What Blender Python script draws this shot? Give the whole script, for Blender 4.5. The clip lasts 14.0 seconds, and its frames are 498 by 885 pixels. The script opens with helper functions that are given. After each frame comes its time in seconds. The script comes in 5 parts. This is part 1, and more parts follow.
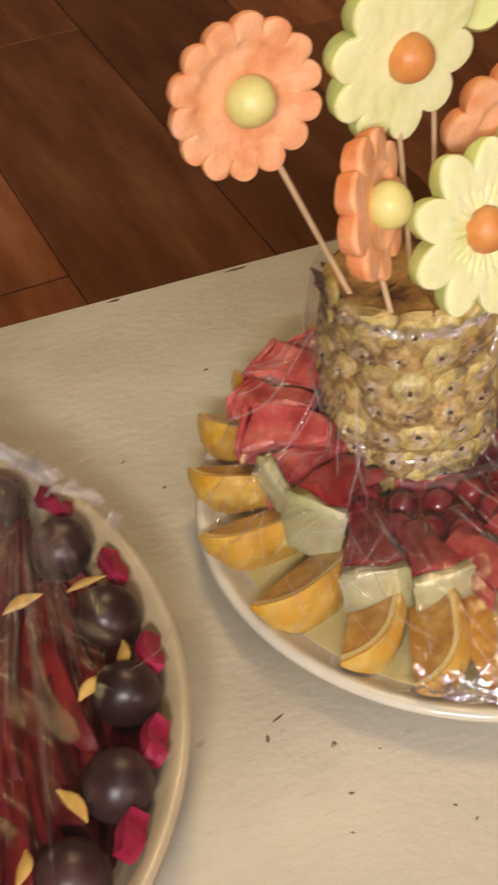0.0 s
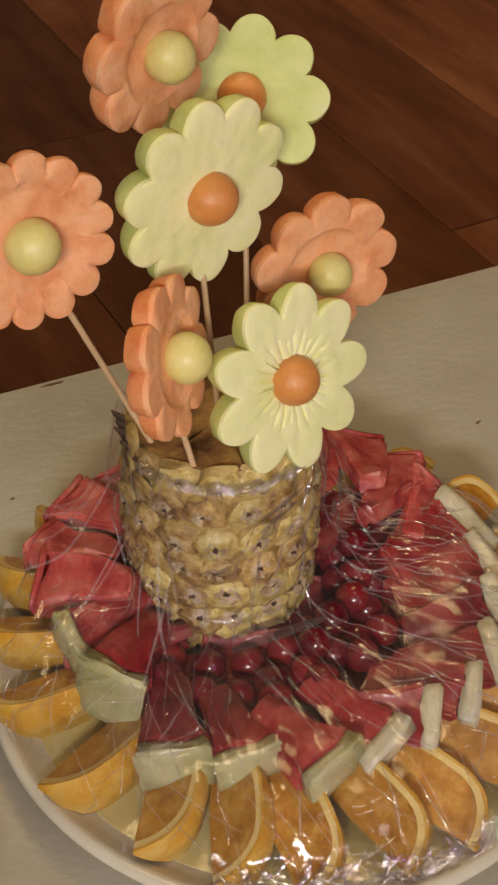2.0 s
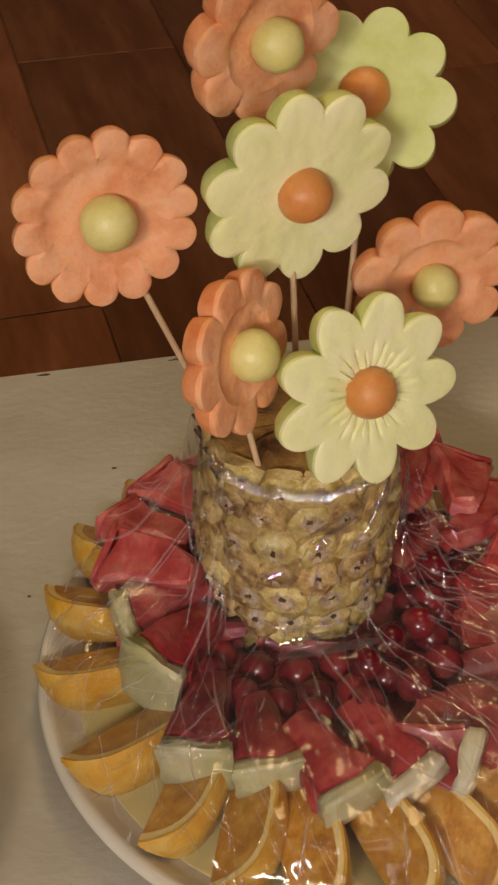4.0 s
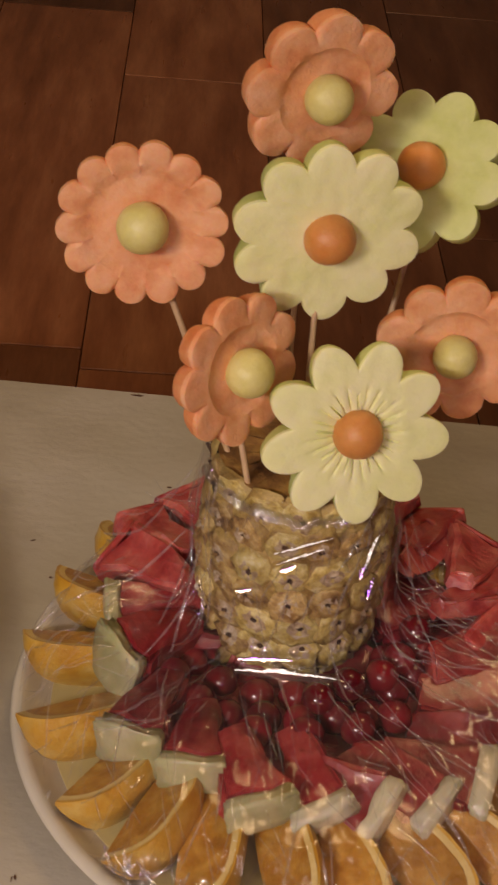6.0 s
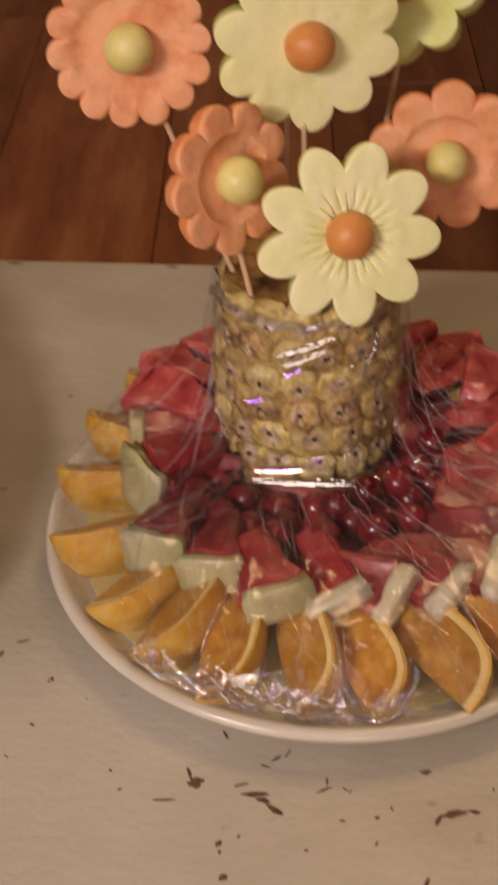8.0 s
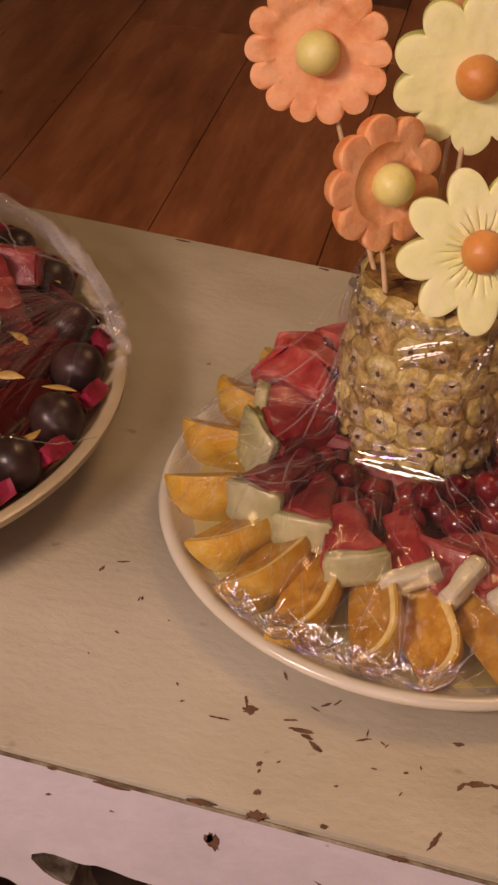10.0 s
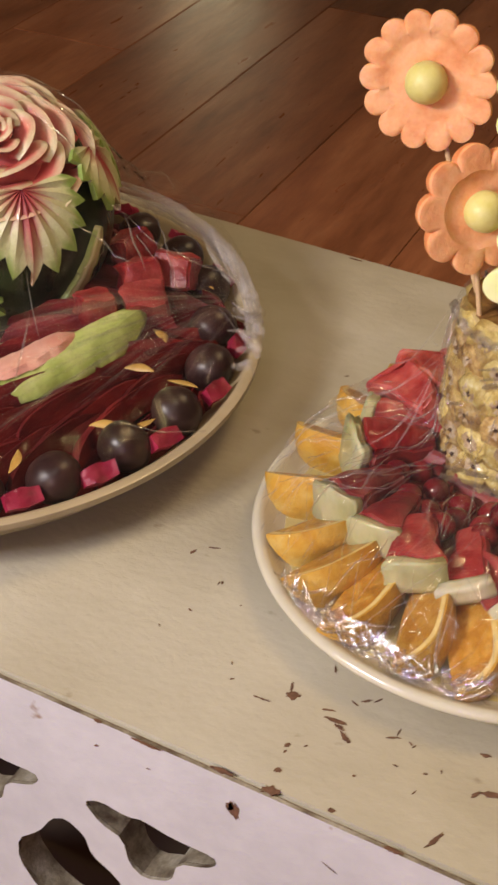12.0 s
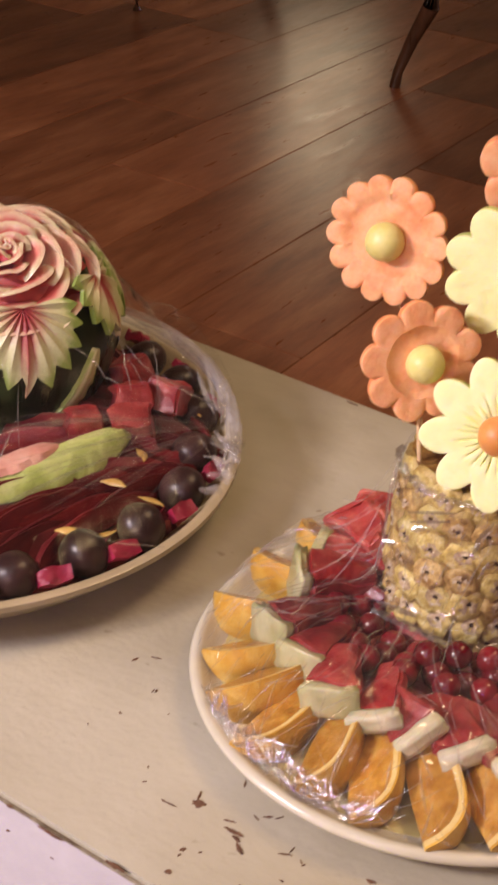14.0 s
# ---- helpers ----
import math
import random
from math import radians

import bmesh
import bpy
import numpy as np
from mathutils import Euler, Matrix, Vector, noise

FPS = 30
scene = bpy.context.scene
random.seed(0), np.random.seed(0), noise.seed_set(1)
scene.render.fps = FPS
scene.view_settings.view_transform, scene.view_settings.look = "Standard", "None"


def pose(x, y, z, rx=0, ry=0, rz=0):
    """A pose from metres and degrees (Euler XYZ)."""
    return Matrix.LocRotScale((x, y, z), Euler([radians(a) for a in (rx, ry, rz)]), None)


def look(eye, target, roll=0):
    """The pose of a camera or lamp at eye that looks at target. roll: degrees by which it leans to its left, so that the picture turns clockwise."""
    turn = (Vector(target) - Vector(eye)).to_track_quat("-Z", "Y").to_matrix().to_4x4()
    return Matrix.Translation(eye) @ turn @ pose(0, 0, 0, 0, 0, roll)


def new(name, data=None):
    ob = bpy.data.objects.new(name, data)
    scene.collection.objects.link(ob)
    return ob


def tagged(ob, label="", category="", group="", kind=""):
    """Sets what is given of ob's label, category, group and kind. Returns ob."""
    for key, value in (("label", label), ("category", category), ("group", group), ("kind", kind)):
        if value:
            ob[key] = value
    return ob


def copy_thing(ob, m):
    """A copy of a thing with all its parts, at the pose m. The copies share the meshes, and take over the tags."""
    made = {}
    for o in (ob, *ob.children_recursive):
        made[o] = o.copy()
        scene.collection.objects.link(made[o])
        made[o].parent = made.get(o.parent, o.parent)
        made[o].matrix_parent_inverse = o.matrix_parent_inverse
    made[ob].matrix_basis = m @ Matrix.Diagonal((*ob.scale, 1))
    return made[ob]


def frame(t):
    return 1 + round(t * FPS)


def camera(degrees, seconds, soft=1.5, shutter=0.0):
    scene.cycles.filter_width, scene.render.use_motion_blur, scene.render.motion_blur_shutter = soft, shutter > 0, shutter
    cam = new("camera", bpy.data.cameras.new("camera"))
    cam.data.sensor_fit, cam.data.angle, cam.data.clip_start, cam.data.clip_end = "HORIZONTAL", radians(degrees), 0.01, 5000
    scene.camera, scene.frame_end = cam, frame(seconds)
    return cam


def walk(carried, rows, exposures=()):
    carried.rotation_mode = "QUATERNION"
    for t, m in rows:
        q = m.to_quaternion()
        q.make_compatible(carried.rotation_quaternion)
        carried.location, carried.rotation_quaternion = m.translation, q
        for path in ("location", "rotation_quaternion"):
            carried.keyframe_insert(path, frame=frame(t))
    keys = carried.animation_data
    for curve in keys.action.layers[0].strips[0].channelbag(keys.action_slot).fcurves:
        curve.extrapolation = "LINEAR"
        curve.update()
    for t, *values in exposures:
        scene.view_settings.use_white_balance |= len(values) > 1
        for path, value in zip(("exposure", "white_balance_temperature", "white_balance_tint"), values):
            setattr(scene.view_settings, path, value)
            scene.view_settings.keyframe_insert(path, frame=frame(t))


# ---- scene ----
# ---- exposure and white balance along the way ----
EXPOSURES = [(0.0, -0.45, 7050, 0), (1.0, -0.83, 7200, 1), (3.0, -1.02, 7250, 0), (5.5, -1.32, 8050, 10), (6.5, -1.26, 8050, 14), (8.0, -1.09, 7950, 15), (10.5, -1.06, 9400, 26), (11.5, -0.33, 8100, 26), (12.0, -0.44, 7150, 1), (12.5, -0.28, 6800, 19), (13.0, -0.46, 6600, 3), (13.5, -0.31, 6400, -4), (14.0, -0.27, 7100, 14)]
# ---- camera ----
cam = camera(19.97, 14.0, soft=2.5, shutter=0.4)
walk(cam, [
    (0, look((-0.3117, -0.4651, 1.0071), (-0.2589, -0.3259, 0.8735), -2.45)),
    (0.5, look((-0.2874, -0.4540, 1.0061), (-0.2279, -0.3164, 0.8737), -1.12)),
    (1, look((-0.2759, -0.4353, 1.0043), (-0.2126, -0.2981, 0.8734), 0.93)),
    (1.5, look((-0.2588, -0.4205, 1.0099), (-0.1924, -0.2827, 0.8809), 1.79)),
    (2, look((-0.2450, -0.4098, 1.0138), (-0.1753, -0.2743, 0.8843), 2.34)),
    (2.5, look((-0.2346, -0.4066, 1.0147), (-0.1654, -0.2728, 0.8832), 2.42)),
    (3, look((-0.2206, -0.4073, 1.0115), (-0.1592, -0.2707, 0.8789), 1.15)),
    (3.2, look((-0.2143, -0.4057, 1.0099), (-0.1567, -0.2684, 0.8764), 0.89)),
    (5.3, look((-0.0902, -0.4655, 1.0203), (-0.0782, -0.3098, 0.8954), 5.31)),
    (5.5, look((-0.0863, -0.4762, 1.0133), (-0.0741, -0.3184, 0.8910), 5.21)),
    (6, look((-0.0601, -0.4881, 1.0089), (-0.0563, -0.3293, 0.8875), 6.15)),
    (6.5, look((-0.0362, -0.5018, 0.9903), (-0.0324, -0.3440, 0.8675), 5.65)),
    (7, look((-0.0207, -0.5163, 0.9768), (-0.0197, -0.3618, 0.8499), 3.29)),
    (7.5, look((-0.0082, -0.5310, 0.9641), (-0.0115, -0.3800, 0.8331), 0.64)),
    (8, look((-0.0035, -0.5572, 0.9620), (-0.0155, -0.4007, 0.8381), -0.95)),
    (8.2, look((0.0010, -0.5694, 0.9632), (-0.0163, -0.4088, 0.8453), -0.39)),
    (10.3, look((0.0297, -0.6408, 0.9813), (-0.0034, -0.4841, 0.8615), 6.44)),
    (10.5, look((0.0387, -0.6450, 0.9866), (0.0015, -0.4886, 0.8676), 5.96)),
    (11, look((0.0706, -0.6417, 0.9912), (0.0233, -0.4894, 0.8705), 5.24)),
    (11.5, look((0.1122, -0.6333, 0.9932), (0.0509, -0.4888, 0.8693), 3.62)),
    (12, look((0.1546, -0.6288, 0.9977), (0.0804, -0.4863, 0.8787), 1.62)),
    (12.5, look((0.1895, -0.6253, 1.0053), (0.1106, -0.4836, 0.8882), 3.28)),
    (13, look((0.2158, -0.6248, 1.0087), (0.1281, -0.4850, 0.8956), 2.93)),
    (13.5, look((0.2333, -0.6220, 1.0107), (0.1418, -0.4821, 0.9010), 3.27)),
    (14, look((0.2532, -0.6233, 1.0210), (0.1607, -0.4791, 0.9179), 4.31)),
], EXPOSURES)
from mathutils.bvhtree import BVHTree

# ---- world and light ----
T = 0.45  # height of the table top
world = bpy.data.worlds.new("room_air")
scene.world = world
world.use_nodes = True
world.node_tree.nodes["Background"].inputs[0].default_value = (1.0, 0.72, 0.45, 1)
world.node_tree.nodes["Background"].inputs[1].default_value = 0.06


def area_lamp(name, eye, target, power, colour, size, size_y=None):
    data = bpy.data.lights.new(name, "AREA")
    data.energy, data.color = power, colour
    data.shape, data.size, data.size_y = "RECTANGLE", size, size_y or size
    ob = new(name, data)
    ob.matrix_world = look(eye, target)
    return ob


# Unseen warm fill added in front to brighten the flower faces.
area_lamp("front_lamp_warm", (0.30, -2.3, 1.20), (0.0, 0.05, 0.6), 18, (1.0, 0.77, 0.50), 0.8, 0.14)
area_lamp("ceiling_lamp_wide", (0.40, 1.00, 2.6), (0.1, 0.3, 0.4), 27, (1.0, 0.70, 0.39), 0.6)
area_lamp("side_lamp_warm", (-1.3, -2.0, 2.0), (-0.2, 0.0, 0.5), 33, (1.0, 0.78, 0.50), 0.25)
area_lamp("led_bar_cool", (-0.75, -1.2, 1.35), (-0.42, -0.25, 0.45), 29, (0.78, 0.77, 1.0), 0.5, 0.05)
area_lamp("led_strip_overhead", (0.05, -0.45, 2.6), (0.0, 0.0, 0.5), 3, (1.0, 0.94, 0.95), 0.6, 0.16)
area_lamp("led_strip_middle", (-0.1, -1.15, 2.6), (0.0, 0.0, 0.5), 2.5, (1.0, 0.94, 0.98), 0.45, 0.16)
area_lamp("led_strip_violet", (0.3, -2.25, 1.38), (0.0, 0.0, 0.5), 7, (0.36, 0.12, 1.0), 0.45, 0.10)
area_lamp("led_strip_front", (0.1, -1.9, 2.5), (0.0, 0.0, 0.5), 4, (1.0, 0.94, 0.98), 0.6, 0.22)
area_lamp("led_strip_back", (0.35, 1.7, 2.35), (0.0, 0.0, 0.5), 3, (1.0, 0.94, 0.92), 0.45, 0.03)
area_lamp("far_window_glow", (-2.45, 3.9, 0.78), (-1.0, 1.5, 0.2), 3, (1.0, 0.86, 0.60), 0.36, 0.62)

# ---- materials ----
def ramp(nt, fac, stops):
    node = nt.nodes.new("ShaderNodeValToRGB")
    els = node.color_ramp.elements
    while len(els) < len(stops):
        els.new(0.5)
    for e, (p, c) in zip(els, stops):
        e.position, e.color = p, (*c, 1)
    nt.links.new(fac, node.inputs[0])
    return node.outputs[0]


def noise_tex(nt, vec, scale, detail=4.0, rough=0.55, distort=0.0):
    node = nt.nodes.new("ShaderNodeTexNoise")
    node.inputs["Scale"].default_value = scale
    node.inputs["Detail"].default_value = detail
    node.inputs["Roughness"].default_value = rough
    node.inputs["Distortion"].default_value = distort
    nt.links.new(vec, node.inputs["Vector"])
    return node.outputs["Fac"]


def mixed(nt, fac, a, b, mode="MIX"):
    node = nt.nodes.new("ShaderNodeMix")
    node.data_type, node.blend_type = "RGBA", mode
    for sock, v in ((node.inputs[0], fac), (node.inputs[6], a), (node.inputs[7], b)):
        if isinstance(v, (int, float)):
            sock.default_value = v
        elif isinstance(v, tuple):
            sock.default_value = (*v, 1)
        else:
            nt.links.new(v, sock)
    return node.outputs[2]


def coords(nt, stretch=(1, 1, 1), random_shift=True):
    tc = nt.nodes.new("ShaderNodeTexCoord")
    mp = nt.nodes.new("ShaderNodeMapping")
    mp.inputs["Scale"].default_value = stretch
    nt.links.new(tc.outputs["Object"], mp.inputs["Vector"])
    if random_shift:
        info = nt.nodes.new("ShaderNodeObjectInfo")
        mul = nt.nodes.new("ShaderNodeMath")
        mul.operation = "MULTIPLY"
        mul.inputs[1].default_value = 7.3
        nt.links.new(info.outputs["Random"], mul.inputs[0])
        nt.links.new(mul.outputs[0], mp.inputs["Location"])
    return mp.outputs["Vector"]


def surface(name, tones, scale, rough=0.5, bump=0.0, bump_scale=None, fine=0.0, stretch=(1, 1, 1), sss=0.0, sss_radius=(1, 0.3, 0.1),
            coat=0.0, vary=0.0, spec=0.5, detail=4.0, speck=None, metal=0.0):
    """A procedural surface: tones along a coarse noise, a fine second noise, relief, and a small change from piece to piece."""
    m = bpy.data.materials.new(name)
    m.use_nodes = True
    nt = m.node_tree
    bsdf = nt.nodes["Principled BSDF"]
    vec = coords(nt, stretch)
    n = len(tones)
    col = ramp(nt, noise_tex(nt, vec, scale, detail), [(0.3 + 0.4 * i / max(1, n - 1), c) for i, c in enumerate(tones)])
    if fine:
        f = noise_tex(nt, vec, scale * 7.0, 5.0, 0.65)
        col = mixed(nt, fine, col, ramp(nt, f, [(0.3, (0.25, 0.25, 0.25)), (0.7, (0.8, 0.8, 0.8))]), "OVERLAY")
    if speck:
        colour, sscale, low, high = speck
        mask = ramp(nt, noise_tex(nt, vec, sscale, 3.0), [(low, (0, 0, 0)), (high, (1, 1, 1))])
        col = mixed(nt, mask, col, colour)
    if vary:
        info = nt.nodes.new("ShaderNodeObjectInfo")
        hsv = nt.nodes.new("ShaderNodeHueSaturation")
        rng = nt.nodes.new("ShaderNodeMapRange")
        rng.inputs["To Min"].default_value, rng.inputs["To Max"].default_value = 1 - vary, 1 + vary
        nt.links.new(info.outputs["Random"], rng.inputs["Value"])
        nt.links.new(rng.outputs[0], hsv.inputs["Value"])
        nt.links.new(col, hsv.inputs["Color"])
        col = hsv.outputs[0]
    nt.links.new(col, bsdf.inputs["Base Color"])
    bsdf.inputs["Metallic"].default_value = metal
    bsdf.inputs["Specular IOR Level"].default_value = spec
    r = noise_tex(nt, vec, scale * 3.0, 3.0)
    rr = nt.nodes.new("ShaderNodeMapRange")
    rr.inputs["To Min"].default_value, rr.inputs["To Max"].default_value = max(0.03, rough - 0.12), min(1, rough + 0.12)
    nt.links.new(r, rr.inputs["Value"])
    nt.links.new(rr.outputs[0], bsdf.inputs["Roughness"])
    if sss:
        bsdf.inputs["Subsurface Weight"].default_value = sss
        bsdf.inputs["Subsurface Radius"].default_value = sss_radius
        bsdf.inputs["Subsurface Scale"].default_value = 0.004
    if coat:
        bsdf.inputs["Coat Weight"].default_value = coat
        bsdf.inputs["Coat Roughness"].default_value = 0.08
    if bump:
        b = nt.nodes.new("ShaderNodeBump")
        b.inputs["Strength"].default_value = 1.0
        b.inputs["Distance"].default_value = bump
        nt.links.new(noise_tex(nt, vec, bump_scale or scale * 3.0, 6.0, 0.6), b.inputs["Height"])
        nt.links.new(b.outputs[0], bsdf.inputs["Normal"])
    return m


def film_material(name, streak, base=0.05, edge=0.5, haze=0.02, bump=0.0022, twist=0.35, smooth_at=-1.0):
    """Clear cling film: mostly see-through, with a thin gloss, a faint milky haze and stretched creases."""
    m = bpy.data.materials.new(name)
    m.use_nodes = True
    nt = m.node_tree
    nt.nodes.remove(nt.nodes["Principled BSDF"])
    out = nt.nodes["Material Output"]
    clear = nt.nodes.new("ShaderNodeBsdfTransparent")
    clear.inputs[0].default_value = (0.99, 0.99, 0.99, 1)
    milk = nt.nodes.new("ShaderNodeBsdfDiffuse")
    milk.inputs[0].default_value = (0.85, 0.83, 0.85, 1)
    gloss = nt.nodes.new("ShaderNodeBsdfGlossy")
    gloss.inputs["Roughness"].default_value = 0.06
    lw = nt.nodes.new("ShaderNodeLayerWeight")
    lw.inputs[0].default_value = 0.25
    uv = nt.nodes.new("ShaderNodeUVMap")
    mp = nt.nodes.new("ShaderNodeMapping")
    mp.inputs["Scale"].default_value = streak
    nt.links.new(uv.outputs[0], mp.inputs[0])
    height = noise_tex(nt, mp.outputs[0], 1.0, 2.5, 0.5, twist)
    b = nt.nodes.new("ShaderNodeBump")
    b.inputs["Strength"].default_value = 1.0
    b.inputs["Distance"].default_value = bump
    nt.links.new(height, b.inputs["Height"])
    if smooth_at > 0:
        sep = nt.nodes.new("ShaderNodeSeparateXYZ")
        nt.links.new(uv.outputs[0], sep.inputs[0])
        lo, hi = 0.06, smooth_at + 0.07
        taut = ramp(nt, sep.outputs[1], [(lo - 0.05, (1, 1, 1)), (lo, (0.12, 0.12, 0.12)), (hi, (0.12, 0.12, 0.12)), (hi + 0.06, (1, 1, 1))])
        nt.links.new(taut, b.inputs["Strength"])
    nt.links.new(b.outputs[0], gloss.inputs["Normal"])
    nt.links.new(b.outputs[0], lw.inputs["Normal"])
    ma = nt.nodes.new("ShaderNodeMath")
    ma.operation = "MULTIPLY_ADD"
    ma.inputs[1].default_value, ma.inputs[2].default_value = edge, base
    nt.links.new(lw.outputs["Fresnel"], ma.inputs[0])
    veil = nt.nodes.new("ShaderNodeMixShader")
    veil.inputs[0].default_value = haze
    nt.links.new(clear.outputs[0], veil.inputs[1])
    nt.links.new(milk.outputs[0], veil.inputs[2])
    mix = nt.nodes.new("ShaderNodeMixShader")
    nt.links.new(ma.outputs[0], mix.inputs[0])
    nt.links.new(veil.outputs[0], mix.inputs[1])
    nt.links.new(gloss.outputs[0], mix.inputs[2])
    nt.links.new(mix.outputs[0], out.inputs["Surface"])
    return m


def carved_material(name, stops, groove=0.0, wobble=0.10, rough=0.36):
    """Flesh carved through its layers: colour runs from the base to the lip of a piece, further in along its grooves."""
    m = bpy.data.materials.new(name)
    m.use_nodes = True
    nt = m.node_tree
    bsdf = nt.nodes["Principled BSDF"]
    uv = nt.nodes.new("ShaderNodeUVMap")
    sep = nt.nodes.new("ShaderNodeSeparateXYZ")
    nt.links.new(uv.outputs[0], sep.inputs[0])
    vec = coords(nt)
    n1 = noise_tex(nt, vec, 90, 4.0)

    def math_node(op, a, b):
        q = nt.nodes.new("ShaderNodeMath")
        q.operation = op
        for i, v in enumerate((a, b)):
            if isinstance(v, (int, float)):
                q.inputs[i].default_value = v
            else:
                nt.links.new(v, q.inputs[i])
        return q.outputs[0]

    g = math_node("MULTIPLY", math_node("POWER", sep.outputs[0], 3.5), -groove)
    w = math_node("MULTIPLY", math_node("SUBTRACT", n1, 0.5), wobble * 2)
    fac = math_node("ADD", math_node("ADD", sep.outputs[1], g), w)
    col = ramp(nt, fac, stops)
    f = noise_tex(nt, vec, 420, 4.0, 0.65)
    col = mixed(nt, 0.16, col, ramp(nt, f, [(0.3, (0.25, 0.25, 0.25)), (0.7, (0.8, 0.8, 0.8))]), "OVERLAY")
    nt.links.new(col, bsdf.inputs["Base Color"])
    bsdf.inputs["Roughness"].default_value = rough
    bsdf.inputs["Coat Weight"].default_value = 0.15
    b = nt.nodes.new("ShaderNodeBump")
    b.inputs["Strength"].default_value = 1.0
    b.inputs["Distance"].default_value = 0.0005
    nt.links.new(f, b.inputs["Height"])
    nt.links.new(b.outputs[0], bsdf.inputs["Normal"])
    return m


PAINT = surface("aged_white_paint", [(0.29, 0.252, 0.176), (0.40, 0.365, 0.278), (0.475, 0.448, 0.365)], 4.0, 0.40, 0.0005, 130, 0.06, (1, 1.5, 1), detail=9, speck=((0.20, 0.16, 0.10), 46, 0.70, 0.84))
APRON = surface("white_apron_paint", [(0.48, 0.48, 0.515), (0.58, 0.58, 0.62)], 9, 0.5, 0.0006, 90, 0.10, speck=((0.30, 0.22, 0.18), 60, 0.72, 0.80))
WORN = surface("worn_grey_wood", [(0.06, 0.035, 0.02), (0.20, 0.17, 0.12), (0.34, 0.31, 0.25)], 60, 0.8, 0.001, 150, 0.4)
CHIP = surface("bare_wood_chip", [(0.07, 0.03, 0.018), (0.17, 0.085, 0.05)], 140, 0.75, 0.0005, 400, 0.3)
# Near-black backing; behind the apron openings it stands in for shade.
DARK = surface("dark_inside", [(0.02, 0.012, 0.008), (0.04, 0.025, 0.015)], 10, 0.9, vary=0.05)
CHINA = surface("white_glazed_plate", [(0.55, 0.51, 0.39), (0.64, 0.60, 0.49)], 12, 0.22, 0.0002, 60, 0.05, coat=0.4)
BOWLM = surface("cream_glazed_bowl", [(0.36, 0.29, 0.175), (0.45, 0.365, 0.235)], 14, 0.38, 0.0003, 50, 0.08, coat=0.2)
CANTA = surface("cantaloupe_flesh", [(0.76, 0.30, 0.125), (0.84, 0.41, 0.20), (0.87, 0.48, 0.27)], 60, 0.62, 0.0007, 260, 0.14, sss=0.25, sss_radius=(1, 0.35, 0.12), vary=0.06)
CANTA_BALL = surface("cantaloupe_ball", [(0.62, 0.24, 0.06), (0.70, 0.31, 0.095)], 90, 0.42, 0.0004, 300, 0.1, sss=0.25, vary=0.04)
HONEY = surface("honeydew_flesh", [(0.76, 0.80, 0.37), (0.84, 0.86, 0.45), (0.88, 0.88, 0.52)], 40, 0.6, 0.0004, 260, 0.08, sss=0.25, sss_radius=(0.8, 0.9, 0.3), vary=0.04)
# Darker, greener honeydew tones, used for the fourth flower only.
HONEY_DEEP = surface("honeydew_deeper_green", [(0.54, 0.61, 0.20), (0.62, 0.68, 0.27), (0.68, 0.72, 0.34)], 40, 0.6, 0.0004, 260, 0.08, sss=0.2, sss_radius=(0.8, 0.9, 0.3))
HONEY_BALL = surface("honeydew_ball", [(0.66, 0.60, 0.20), (0.74, 0.68, 0.28)], 70, 0.4, 0.0004, 280, 0.1, sss=0.25, sss_radius=(0.8, 0.8, 0.3), vary=0.04)
HONEY_RIM = surface("honeydew_green_edge", [(0.46, 0.53, 0.14), (0.56, 0.61, 0.20), (0.64, 0.67, 0.27)], 50, 0.6, 0.0005, 260, 0.1, sss=0.2, sss_radius=(0.8, 0.9, 0.3))
CANTA_RIM = surface("cantaloupe_outer_edge", [(0.66, 0.20, 0.065), (0.76, 0.29, 0.11), (0.82, 0.37, 0.17)], 60, 0.62, 0.0008, 240, 0.18, sss=0.2, sss_radius=(1, 0.35, 0.12))
SKEWER = surface("bamboo_skewer", [(0.55, 0.36, 0.19), (0.68, 0.48, 0.28)], 60, 0.55, 0.0002, 300, 0.2, (6, 6, 0.6))
PINE = surface("pineapple_eye", [(0.34, 0.22, 0.05), (0.54, 0.40, 0.12), (0.66, 0.53, 0.20), (0.78, 0.68, 0.38)], 190, 0.34, 0.0016, 340, 0.4, vary=0.14, coat=0.15)
PINE_SCALE = surface("pineapple_mauve_scale", [(0.30, 0.19, 0.10), (0.48, 0.36, 0.22), (0.62, 0.52, 0.38)], 260, 0.45, 0.0012, 420, 0.4, vary=0.15)
PINE_CORE = surface("pineapple_skin", [(0.22, 0.12, 0.03), (0.42, 0.29, 0.085), (0.56, 0.42, 0.15)], 90, 0.5, 0.0015, 200, 0.4)
PINE_DOT = surface("pineapple_dark_bract", [(0.03, 0.015, 0.008), (0.10, 0.05, 0.02)], 200, 0.8, 0.0005, 400)
PINE_TOP = surface("pineapple_brown_top", [(0.10, 0.04, 0.012), (0.30, 0.15, 0.04), (0.48, 0.28, 0.07)], 60, 0.6, 0.0015, 160, 0.35)
MELON = surface("watermelon_flesh", [(0.15, 0.006, 0.012), (0.28, 0.020, 0.025), (0.43, 0.080, 0.070)], 60, 0.34, 0.0010, 220, 0.25, sss=0.3, sss_radius=(1, 0.15, 0.1), vary=0.26, coat=0.3)
